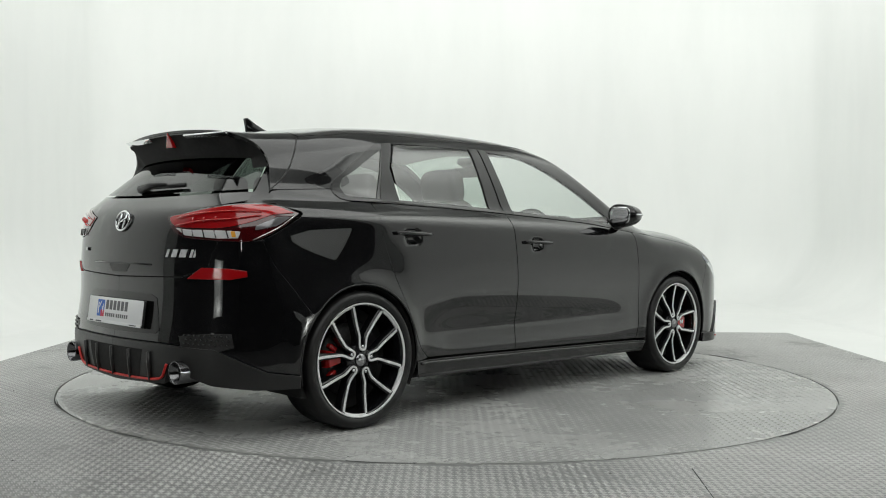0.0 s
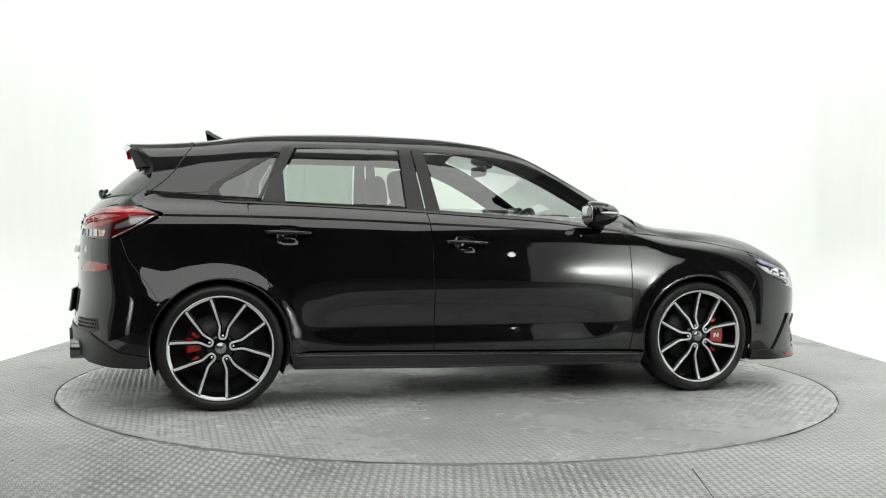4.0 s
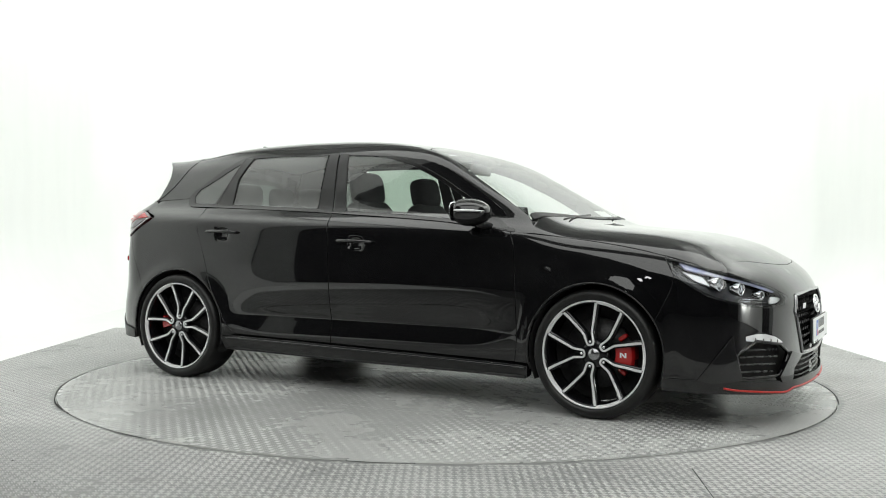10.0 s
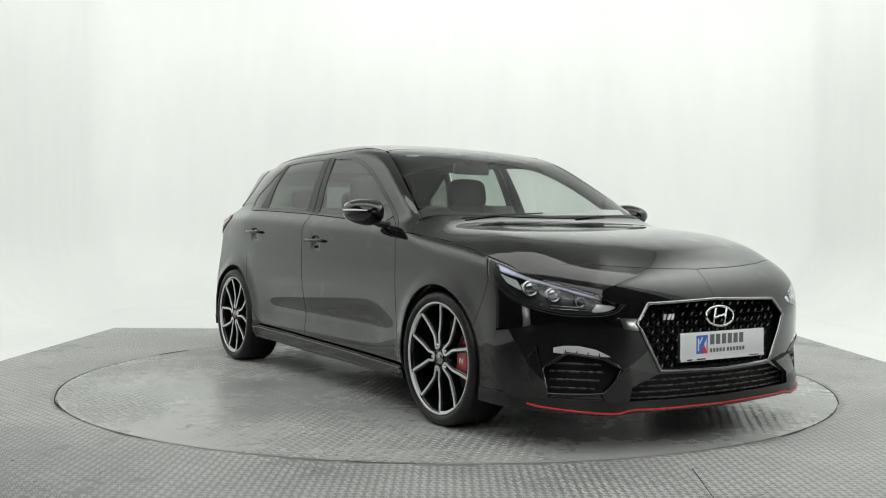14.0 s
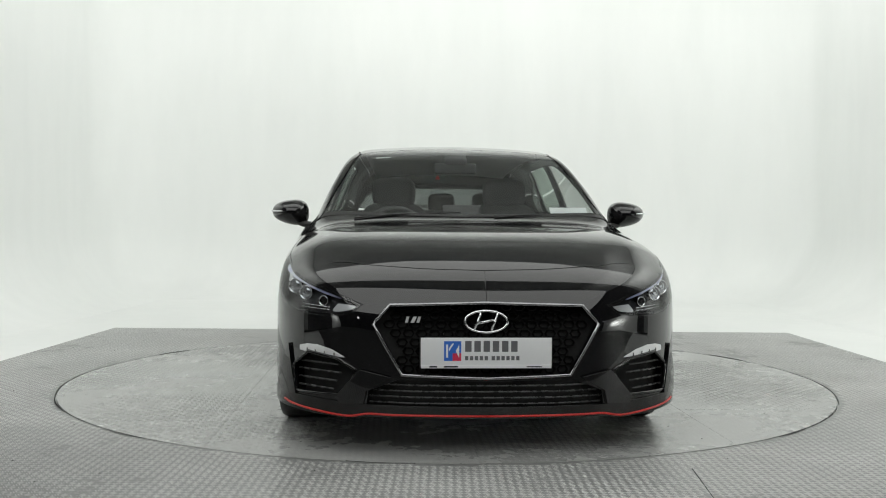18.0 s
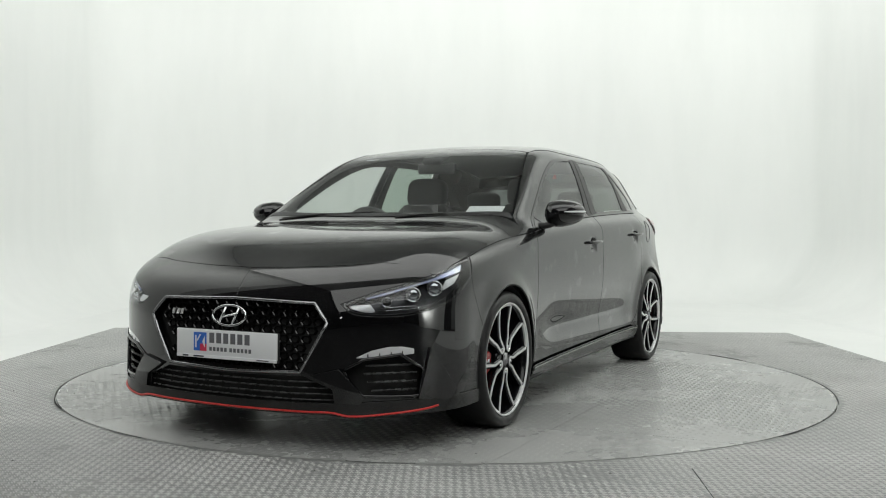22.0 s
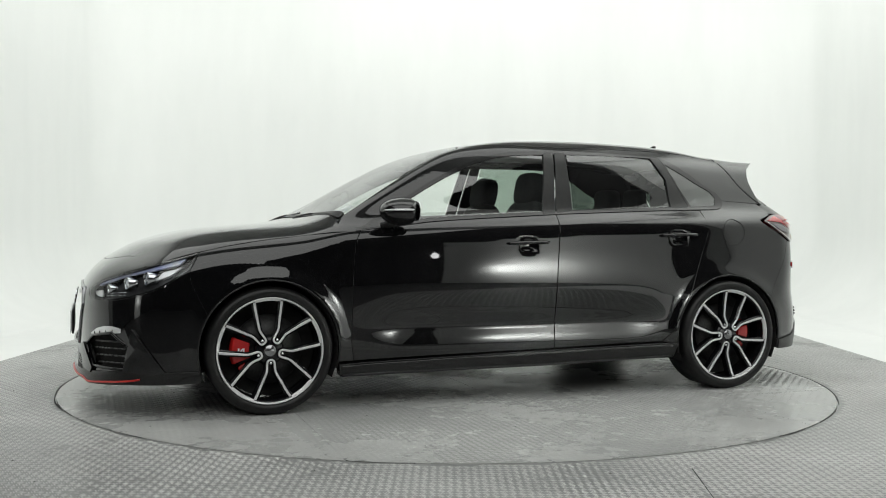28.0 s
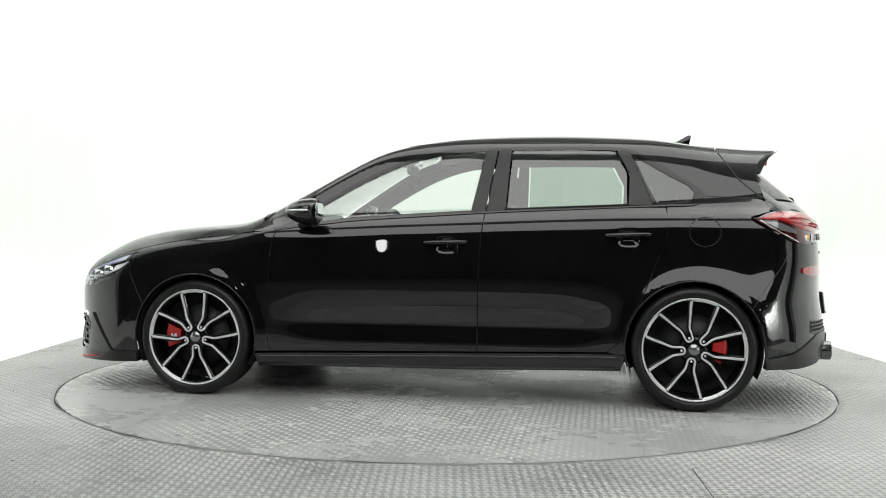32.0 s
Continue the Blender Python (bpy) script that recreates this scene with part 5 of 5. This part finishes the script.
    # bonnet crease and washer jets, wipers
    for s, a, b in ((-1, (1.05, 0.05), (1.0, 0.60)), (1, (1.045, 0.15), (0.985, 0.66))):
        wip = new("front_wiper")
        wip.parent = car
        path = [(a[0] + (b[0] - a[0]) * k / 8, a[1] + (b[1] - a[1]) * k / 8) for k in range(9)]
        if s < 0:
            path = [(x, 0.62 - y) for x, y in path]
        pp = surface("top", [(x, abs(y)) for x, y in path], s, 0.001)
        part("blade", tube_bm([tuple(q) for q in pp], 0.0035, 6, False, 1.2), SATIN, wip)
        part("arm", tube_bm([tuple(pp[0] + np.array((0.03, 0, -0.01))), tuple(pp[2] + np.array((0.012, 0, 0.0))), tuple(pp[4] + np.array((0.004, 0, 0.003)))], 0.004, 6), SATIN, wip)


def emblem(car, m, a, b):
    """A plain chrome oval with a slanted bar, in its own x and y plane."""
    em = new("emblem")
    em.parent = car
    part("oval_ring", tube_bm([m @ Vector((a * math.cos(k * math.tau / 36), b * math.sin(k * math.tau / 36), 0.004)) for k in range(36)], 0.0055, 8, True), CHROME, em)
    for dx in (-0.4, 0.4):
        part("bar", tube_bm([m @ Vector((dx * a - 0.16 * a, -0.8 * b, 0.004)), m @ Vector((dx * a + 0.16 * a, 0.8 * b, 0.004))], 0.006, 6), CHROME, em)
    part("bar", tube_bm([m @ Vector((-0.45 * a, -0.2 * b, 0.004)), m @ Vector((0.45 * a, 0.2 * b, 0.004))], 0.006, 6), CHROME, em)


def plate(car, name, m):
    """A dealer's show plate: printed mark, a row of letter-high bars and a finer row, on a carrier with a black foot."""
    pl = new(name)
    pl.parent = car
    part("board", block(0.52, 0.112, 0.006, 0.0028, (0, 0, 0.009), None, 2), WHITE, pl)
    part("carrier", block(0.528, 0.122, 0.010, 0.004, (0, -0.004, 0.0)), SATIN, pl)
    part("carrier_foot", block(0.518, 0.013, 0.004, 0.001, (0, -0.0575, 0.0125)), WHITE, pl, smooth=False)
    top = 0.0124
    part("mark", block(0.034, 0.078, 0.0008, 0, (-0.151, 0.004, top)), BLUE, pl, "blue printed square", smooth=False)
    part("mark", block(0.034, 0.030, 0.0008, 0, (-0.117, -0.020, top)), LOGO_RED, pl, "red printed square", smooth=False)
    part("mark", block(0.034, 0.048, 0.0008, 0, (-0.117, 0.019, top)), BLUE, pl, smooth=False)
    bm = bmesh.new()
    for tri in (((-0.122, 0.004), (-0.108, 0.030), (-0.108, -0.022)), ((-0.160, 0.03), (-0.152, 0.03), (-0.152, -0.022), (-0.160, -0.022)), ((-0.148, 0.004), (-0.128, 0.034), (-0.136, 0.034), (-0.150, 0.012))):
        bm.faces.new([bm.verts.new((x, y, top + 0.0008)) for x, y in tri])
    part("mark_cutout", bm, WHITE, pl, smooth=False)
    x = -0.085
    for k in range(6):
        part("letter_bar", block(0.0255, 0.043, 0.0008, 0, (x + 0.013, 0.0225, top)), INK_LIGHT, pl, smooth=False)
        x += 0.0365
    x = -0.085
    for k in range(11):
        if k == 5:
            x += 0.008
        part("word_bar", block(0.013, 0.0165, 0.0008, 0, (x + 0.0065, -0.024, top)), INK_LIGHT, pl, smooth=False)
        x += 0.0195
    part("maker_bar", block(0.03, 0.006, 0.0008, 0, (-0.21, -0.0575, 0.0148)), INK, pl, smooth=False)
    part("maker_bar", block(0.055, 0.006, 0.0008, 0, (-0.14, -0.0575, 0.0148)), INK, pl, smooth=False)
    part("maker_bar", block(0.06, 0.004, 0.0008, 0, (0.19, -0.0575, 0.0148)), INK, pl, smooth=False)
    pl.matrix_basis = m


def build_side_fittings(car):
    for s in (1, -1):
        for (hx, hz), nm in zip(HANDLES, ("rear_door_handle", "front_door_handle")):
            h = new(nm)
            h.parent = car
            yb = float(drop("side", [(hx - 0.1, hz)])[0][1])
            # a bowed, tapered grip bar
            path = [(hx + f * 0.118, s * (yb + 0.026 - 0.014 * f * f), hz + 0.004 - 0.004 * f) for f in np.linspace(-1, 1, 11)]
            part("grip", tube_bm(path, [0.006, 0.012, 0.0145, 0.0155, 0.016, 0.0165, 0.0165, 0.016, 0.0155, 0.014, 0.009], 10, False, 0.62), PAINT, h)
            part("grip_foot", block(0.045, 0.04, 0.016, 0.006, (hx - 0.09, s * (yb + 0.004), hz + 0.004)), PAINT, h)
            part("grip_foot", block(0.045, 0.04, 0.016, 0.006, (hx + 0.09, s * (yb + 0.004), hz)), PAINT, h)
        # door mirror
        mir = new("door_mirror")
        mir.parent = car
        bm = bmesh.new()
        bmesh.ops.create_uvsphere(bm, u_segments=32, v_segments=20, radius=1)
        for v in bm.verts:
            x, y, z = v.co
            p = Vector((math.copysign(abs(x) ** 0.72, x), math.copysign(abs(y) ** 0.8, y), math.copysign(abs(z) ** 0.8, z)))
            back = p.x < 0
            v.co = (0.655 + p.x * (0.05 if back else 0.135) * (1 - 0.42 * max(p.y, 0) ** 2), s * (0.932 + p.y * 0.10), 0.998 + p.z * (0.068 - 0.016 * p.y) * (1 - 0.25 * max(p.x, 0) ** 2) + 0.004 * p.y)
        bmesh.ops.recalc_face_normals(bm, faces=bm.faces[:])
        part("shell", bm, PAINT, mir)
        bm = bmesh.new()
        bmesh.ops.create_uvsphere(bm, u_segments=24, v_segments=12, radius=1)
        for v in bm.verts:
            x, y, z = v.co
            v.co = (0.606 + 0.006 * x, s * (0.938 + math.copysign(abs(y) ** 0.6, y) * 0.072), 1.0 + math.copysign(abs(z) ** 0.6, z) * 0.05)
        part("mirror_glass", bm, CHROME, mir, "mirror glass")
        path = []
        for k in range(11):
            a = math.radians(14 + 92 * k / 10)
            px, py = math.copysign(abs(math.cos(a)) ** 0.72, math.cos(a)), math.sin(a) ** 0.8
            path.append((0.655 + px * (0.05 if px < 0 else 0.135) * (1 - 0.42 * py * py), s * (0.932 + py * 0.1005), 1.0 + 0.004 * py))
        part("indicator", tube_bm(path, [0.002, 0.004, 0.005, 0.006, 0.0065, 0.0065, 0.0065, 0.0065, 0.006, 0.005, 0.003], 8, False, 0.9), LAMP_CLEAR, mir, "clear indicator strip")
        part("mirror_foot", tube_bm([(0.70, s * 0.90, 0.955), (0.71, s * 0.86, 0.935), (0.735, s * 0.80, 0.925)], [0.035, 0.032, 0.035], 10, False, 0.55), SATIN, mir)
    # filler flap on the left
    ringp = [(-1.375 + 0.078 * math.cos(k * math.tau / 40), 0.905 + 0.074 * math.sin(k * math.tau / 40)) for k in range(40)]
    sweep("filler_flap_gap", "side", ringp, 0.0022, SEAL, car, 1, 0.0, closed=True, n=6)
    # drip seam along the roof
    for s in (1, -1):
        sweep("roof_seam", "top", curve([(0.2, 0.567), (-0.3, 0.590), (-1.0, 0.575), (-1.44, 0.544)], 8), 0.0035, SEAL, car, s, lift=-0.001)
    # aerial fin
    fin = prism([(-1.20, 0.0), (-1.358, 0.0), (-1.372, 0.066), (-1.355, 0.068), (-1.31, 0.042), (-1.26, 0.018)], 0.024, pose(0.0, -0.01, float(drop("top", [(-1.28, 0)])[0][2]) - 0.004), 0.004)
    part("aerial_fin", fin, PAINT, car)


def build_rear(car):
    tl = ang("rear", *TAIL)
    out = curve(tl[:6], 4) + curve(tl[5:8], 4)[1:] + curve(tl[7:], 4)[1:] + curve([tl[-1], tl[0]], 3)[1:-1]
    for s in (1, -1):
        lamp = new("tail_light")
        lamp.parent = car
        skin("body", "rear", out, LAMP_DARK, lamp, s, lift=0.004, thick=0.03, label="dark red lamp body")
        up = ang("rear", (-1.63, 0.765, 0.972), (-1.71, 0.745, 1.001), (-1.82, 0.69, 1.006), (-1.93, 0.58, 0.991), (-2.0, 0.46, 0.966), (-2.025, 0.38, 0.95), (-2.03, 0.43, 0.912), (-2.0, 0.53, 0.905), (-1.93, 0.66, 0.905), (-1.85, 0.74, 0.925), (-1.75, 0.785, 0.962))
        skin("red_lens", "rear", curve(up, 3), LAMP_RED, lamp, s, lift=0.007, thick=0.006, label="bright red lens")
        low = ang("rear", (-2.03, 0.435, 0.905), (-2.02, 0.50, 0.872), (-1.95, 0.66, 0.860), (-1.88, 0.725, 0.862), (-1.87, 0.73, 0.892), (-1.94, 0.66, 0.897), (-2.0, 0.53, 0.898))
        skin("clear_lens", "rear", line(*low, low[0], n=3)[:-1], LAMP_CLEAR, lamp, s, lift=0.007, thick=0.006, label="clear reversing lens")
        for dz in (0.0, 0.032):
            gd = ang("rear", (-2.015, 0.44, 0.945 - dz), (-1.97, 0.56, 0.965 - dz), (-1.88, 0.68, 0.975 - dz), (-1.78, 0.75, 0.975 - 0.5 * dz))
            sweep("light_guide", "rear", curve(gd, 4), 0.004, GUIDE, lamp, s, lift=0.0145, squash=0.6)
        am = ang("rear", (-1.905, 0.70, 0.893), (-1.90, 0.705, 0.866), (-1.885, 0.72, 0.866), (-1.89, 0.715, 0.893))
        skin("indicator_bulb", "rear", am, AMBER, lamp, s, lift=0.009, thick=0.004)
        for k in range(5):
            f = k / 4
            dv = ang("rear", (-2.02 + 0.11 * f, 0.48 + 0.20 * f, 0.898 - 0.004 * f), (-2.015 + 0.11 * f, 0.49 + 0.20 * f, 0.866 - 0.003 * f))
            sweep("lens_divider", "rear", dv, 0.0028, DARK_CHROME if k % 2 else GLOSS, lamp, s, lift=0.010)
        for k in range(3):
            q = surface("rear", ang("rear", (-1.99 + 0.03 * k, 0.53 + 0.05 * k, 0.935 + 0.004 * k)), s, 0.012)[0]
            bm = lathe([(0.0, 0.004), (0.009, 0.003), (0.012, -0.004)], 14)
            bmesh.ops.transform(bm, matrix=Matrix.Translation(q) @ Euler((0, 0, radians(-90 + s * 35))).to_matrix().to_4x4(), verts=bm.verts[:])
            part("lamp_bead", bm, GUIDE, lamp, "bright red bead behind the lens")
        tip = ang("rear", (-1.655, 0.79, 0.956), (-1.73, 0.795, 0.955), (-1.82, 0.765, 0.918), (-1.83, 0.77, 0.895), (-1.74, 0.80, 0.915))
        skin("side_lens", "rear", line(*tip, tip[0], n=3)[:-1], SMOKED, lamp, s, lift=0.008, thick=0.005, label="clear side lens")
        sweep("chrome_edge", "rear", curve(ang("rear", (-1.63, 0.775, 0.962), (-1.74, 0.80, 0.905), (-1.84, 0.775, 0.857)), 4), 0.0025, CHROME, lamp, s, lift=0.006)
        rf = ang("rear", (-2.04, 0.535, 0.686), (-2.0, 0.605, 0.737), (-1.93, 0.72, 0.735), (-1.88, 0.785, 0.726), (-1.88, 0.79, 0.70), (-1.93, 0.73, 0.686))
        skin("bumper_reflector", "rear", line(*rf, rf[0], n=4)[:-1], LAMP_RED, car, s, lift=0.008, thick=0.02, label="red bumper reflector")
        # vent, fin and exhaust
        vt = ang("rear", (-2.06, 0.50, 0.44), (-2.0, 0.63, 0.455), (-1.93, 0.74, 0.46), (-1.92, 0.75, 0.40), (-1.98, 0.68, 0.375), (-2.06, 0.52, 0.395))
        skin("corner_vent", "rear", line(*vt, vt[0], n=3)[:-1], SATIN, car, s, lift=0.002, thick=0.02, label="black mesh corner vent")
        bm = bmesh.new()
        for r in range(3):
            for c in range(9):
                q = surface("rear", ang("rear", (-2.045 + 0.0135 * c, 0.535 + 0.023 * (c + 0.5 * (r % 2)), 0.41 + 0.018 * r)), s, 0.003)[0]
                bmesh.ops.create_icosphere(bm, subdivisions=1, radius=0.0085, matrix=Matrix.Translation(q) @ Matrix.Diagonal((0.6, 1.2, 0.7, 1)))
        tagged(part("vent_mesh", bm, GLOSS, car), kind="stuff")
        ex = new("exhaust_tip")
        ex.parent = car
        bm = lathe([(0.046, -0.16), (0.050, 0.0), (0.0485, 0.004), (0.0445, 0.0), (0.043, -0.12), (0.0, -0.12)], 32)
        m = Matrix.Translation((-2.05, s * 0.502, 0.285)) @ pose(0, 0, 0, 0, 0, -90)
        bmesh.ops.transform(bm, matrix=m, verts=bm.verts[:])
        part("pipe", bm, STEEL, ex, "polished steel pipe")
        bm = lathe([(0.0, -0.04), (0.0438, -0.04)], 24)
        bmesh.ops.transform(bm, matrix=m, verts=bm.verts[:])
        part("pipe_bore", bm, LINER, ex)
        red = ang("rear", (-2.1, 0, 0.235), (-2.09, 0.25, 0.238), (-2.08, 0.36, 0.245), (-2.075, 0.405, 0.26), (-2.07, 0.44, 0.315))
        sweep("red_line", "rear", curve(red, 5), 0.006, RED_TRIM, car, s, lift=0.012, label="red diffuser line")
        for y in (0.0, 0.16, 0.32):
            if y or s > 0:
                sweep("diffuser_fin", "rear", ang("rear", (-2.1, y, 0.36), (-2.1, y, 0.30), (-2.1, y, 0.235)), 0.009, SATIN, car, s, lift=0.012, n=6)
    skin("diffuser_recess", "rear", [(-16, 0.365), (16, 0.365), (14, 0.235), (-14, 0.235)], LINER, car, lift=0.008, thick=0.004, gap=0)
    # plate recess, release handle, badges
    rec = ang("rear", (-2.08, 0, 0.615), (-2.07, 0.29, 0.61), (-2.07, 0.33, 0.595), (-2.08, 0.37, 0.455), (-2.08, 0.34, 0.44), (-2.1, 0, 0.435))
    skin("plate_recess", "rear", rec + [(-u, v) for u, v in rec[::-1]][1:-1], GLOSS, car, lift=0.002, thick=0.02, gap=0.001)
    plate(car, "show_plate", Matrix.Translation((-2.066, -0.006, 0.523)) @ pose(0, 0, 0, 83, 0, -90))
    plate(car, "show_plate", Matrix.Translation((2.231, -0.006, 0.424)) @ pose(0, 0, 0, 90, 0, 90))
    skin("release_recess", "rear", ang("rear", (-2.06, -0.10, 0.738), (-2.06, 0.10, 0.738), (-2.06, 0.07, 0.705), (-2.06, -0.07, 0.705)), SATIN, car, lift=0.002, thick=0.01, gap=0)
    sweep("gate_strip", "rear", [(-18, 0.742), (-9, 0.744), (0, 0.745), (9, 0.744), (18, 0.742)], 0.004, GLOSS, car, lift=0.0)
    q = surface("rear", ang("rear", (-2.05, 0, 0.935)), 1, 0.004)[0]
    emblem(car, Matrix.Translation(q) @ pose(0, 0, 0, 78, 0, -90), 0.06, 0.045)
    q = surface("rear", ang("rear", (-1.985, 0.475, 0.795)), -1, 0.008)[0]
    rot = Matrix.Translation(q) @ pose(0, 0, 0, 84, 0, -90 + 27)
    for k, (x, w, h) in enumerate(((-0.085, 0.011, 0.034), (-0.057, 0.024, 0.034), (-0.018, 0.032, 0.034), (0.034, 0.012, 0.034), (0.052, 0.012, 0.034), (0.070, 0.012, 0.034))):
        bm = prism([(x, -h / 2), (x + w, -h / 2), (x + w + 0.01, h / 2), (x + 0.01, h / 2)], -0.004, rot @ pose(0, 0, 0, -90, 0, 0))
        part("badge_bar", bm, ALLOY, car, smooth=False)
    q = surface("rear", ang("rear", (-2.02, 0.42, 0.80)), 1, 0.003)[0]
    part("badge_bar", block(0.07, 0.016, 0.004, 0.001, (0, 0, 0), Matrix()), DARK_CHROME, car).matrix_basis = Matrix.Translation(q) @ pose(0, 0, 0, 84, 0, -90 - 17)
    # rear wiper
    wip = new("rear_wiper")
    wip.parent = car
    pth = surface("rear", ang("rear", (-1.96, -0.02, 1.075), (-1.95, 0.08, 1.082), (-1.93, 0.20, 1.085), (-1.90, 0.32, 1.088)), -1, 0.016)
    part("blade", tube_bm([tuple(q) for q in pth], 0.008, 6, False, 1.4), SATIN, wip)
    part("arm", tube_bm([tuple(pth[0]), tuple(pth[1] + np.array((-0.012, 0, 0.008))), tuple(pth[2] + np.array((-0.01, 0, 0.008)))], [0.022, 0.014, 0.007], 8), SATIN, wip)
    # roof spoiler
    sp = new("roof_spoiler")
    sp.parent = car
    TAIL_SHIFT[0] = 0.4
    half = to_tube("top", curve([(-1.496, 0.0), (-1.489, 0.2), (-1.456, 0.5), (-1.444, 0.546)], 5)) + curve(CUT_TUBE, 5) + curve(FIN_TUBE, 6)[1:-1] + curve(TIP_TUBE, 7)
    skin("blade", "tube", half + [(x, 180 - a) for x, a in half[1:-1][::-1]], PAINT, sp, gap=0.003, thick=0.02, step=0.02)
    edge = curve(FIN_TUBE[2:-1] + TIP_TUBE, 6)
    tips = surface("tube", edge, 1, -0.012)
    TAIL_SHIFT[0] = 0.0
    # underside, from the tip in to the head of the window
    tips = [tuple(q) for q in tips] + [(x, -y, z) for x, y, z in tips[::-1][1:]]
    bm, rows = bmesh.new(), []
    for x, y, z in tips:
        e = min(1.0, abs(y) / 0.585)
        zg = min(1.232 - 0.012 * e * e, z - 0.01)
        root = surface("rear", ang("rear", (-1.72, y * 0.955, zg)), 1, 0.006)[0] if y >= 0 else surface("rear", ang("rear", (-1.72, -y * 0.955, zg)), -1, 0.006)[0]
        row = []
        for f in (0.0, 0.12, 0.4, 0.7, 1.0):
            p = Vector((x, y, z)).lerp(Vector(root), f)
            p.z += 0.012 * math.sin(math.pi * f) * (1 - e ** 4)
            row.append(bm.verts.new(p))
        rows.append(row)
    for ra, rb in zip(rows, rows[1:]):
        for k in range(len(ra) - 1):
            bm.faces.new((ra[k], ra[k + 1], rb[k + 1], rb[k]))
    bmesh.ops.recalc_face_normals(bm, faces=bm.faces[:])
    part("underside", bm, LINER, sp, "matt black underside of the spoiler")
    tri = prism([(-0.03, -0.034), (0.03, -0.034), (0.0, 0.036)], 0.022, Matrix(((0, 1, -0.2, -1.803), (1, 0, 0, 0), (0, 0, 1, 1.324), (0, 0, 0, 1))), 0.002)
    part("brake_light", tri, LAMP_RED, sp, "red triangular brake light", smooth=False)
    # chrome strips added for the bright reflection in the spoiler's slots
    for s in (1, -1):
        bm = block(0.028, 0.30, 0.008, 0.002, (0, 0, 0))
        part("slot_glint", bm, CHROME, sp, "chrome strip added for the glint in the spoiler's slot").matrix_basis = Matrix.Translation((-1.787, s * 0.31, 1.333)) @ pose(0, 0, 0, 0, 32, -s * 7)


def build_calipers(car):
    for s in (1, -1):
        for x, f, r0, r1, h in ((AXLE, 1, 0.098, 0.178, 0.052), (-AXLE, -1, 0.092, 0.158, 0.030)):
            c = new("brake_caliper")
            c.parent = car
            bm = bmesh.new()
            rows = []
            for k in range(9):
                a = (k / 8 - 0.5) * 2 * math.atan2(h, (r0 + r1) / 2)
                rows.append([bm.verts.new((x + f * r * math.cos(a), s * y, HUB_Z + r * math.sin(a) + (0.012 if f < 0 else 0))) for r, y in ((r0, 0.842), (r1, 0.842), (r1 + 0.012, 0.825), (r1 + 0.012, 0.76), (r0, 0.76))])
            for ra, rb in zip(rows, rows[1:]):
                for k in range(5):
                    bm.faces.new((ra[k], ra[(k + 1) % 5], rb[(k + 1) % 5], rb[k]))
            bm.faces.new(rows[0])
            bm.faces.new(rows[-1][::-1])
            bmesh.ops.recalc_face_normals(bm, faces=bm.faces[:])
            bmesh.ops.bevel(bm, geom=bm.edges[:], offset=0.003, segments=1, affect="EDGES")
            part("caliper_body", bm, RED, c, smooth=False)
            for q in (1, -1):
                part("caliper_lug", cushion(0.045, 0.05, 0.022, 0.007, (x + f * (r0 + 0.028), s * 0.80, HUB_Z + q * (h + 0.03)), Euler((0, -q * f * 0.6, 0)).to_matrix().to_4x4()), RED, c)
            if f > 0:
                for k in (-1, 0, 1):
                    path = [(-0.016, -0.012), (-0.008, -0.012), (-0.008, 0.012), (-0.016, 0.012)] if k < 0 else [(0.008, -0.012), (0.016, -0.012), (0.016, 0.012), (0.008, 0.012)] if k > 0 else [(-0.014, 0.012), (-0.006, 0.012), (0.014, -0.012), (0.006, -0.012)]
                    bm = prism(path, 0.001, Matrix.Translation((x + 0.136, s * 0.8435, HUB_Z)))
                    part("caliper_mark", bm, WHITE, c, smooth=False)


GUIDE = material("bright_red_light_guide", (0.62, 0.03, 0.03), 0.15, 0.0, 1.0)
BROW = mottled(material("blue_tinted_reflector", (0.6, 0.65, 0.75), 0.2, 0.2, 1.0), 11, (0.25, 0.3, 0.72), (0.76, 0.78, 0.8))
LAMP_BOWL = mottled(material("smoked_lamp_bowl", (0.06, 0.06, 0.065), 0.25, 0.6), 25, (0.03, 0.03, 0.033), (0.12, 0.12, 0.125))
CHROME_LENS = material("projector_glass", (0.5, 0.52, 0.55), 0.03, 0.9, 1.0)
INK_LIGHT = material("grey_ink", (0.13, 0.13, 0.14), 0.5)
build_inner(car)
build_cabin(car)
build_front(car)
build_side_fittings(car)
build_rear(car)
build_calipers(car)


# ---------------------------------------------------------------- movement
TURN_START, TURN_RATE, CAR_X, CAR_Y = 45.40, -7.3282, -0.0795, 0.0323


def motions():
    rows_car, rows_table = [], []
    for k in range(33):
        a = TURN_START + TURN_RATE * k
        c, s = math.cos(radians(a)), math.sin(radians(a))
        rows_car.append((k, pose(c * CAR_X - s * CAR_Y, s * CAR_X + c * CAR_Y, 0, 0, 0, a)))
        rows_table.append((k, pose(0, 0, 0, 0, 0, a)))
    walk(car, rows_car)
    walk(turntable, rows_table)


motions()
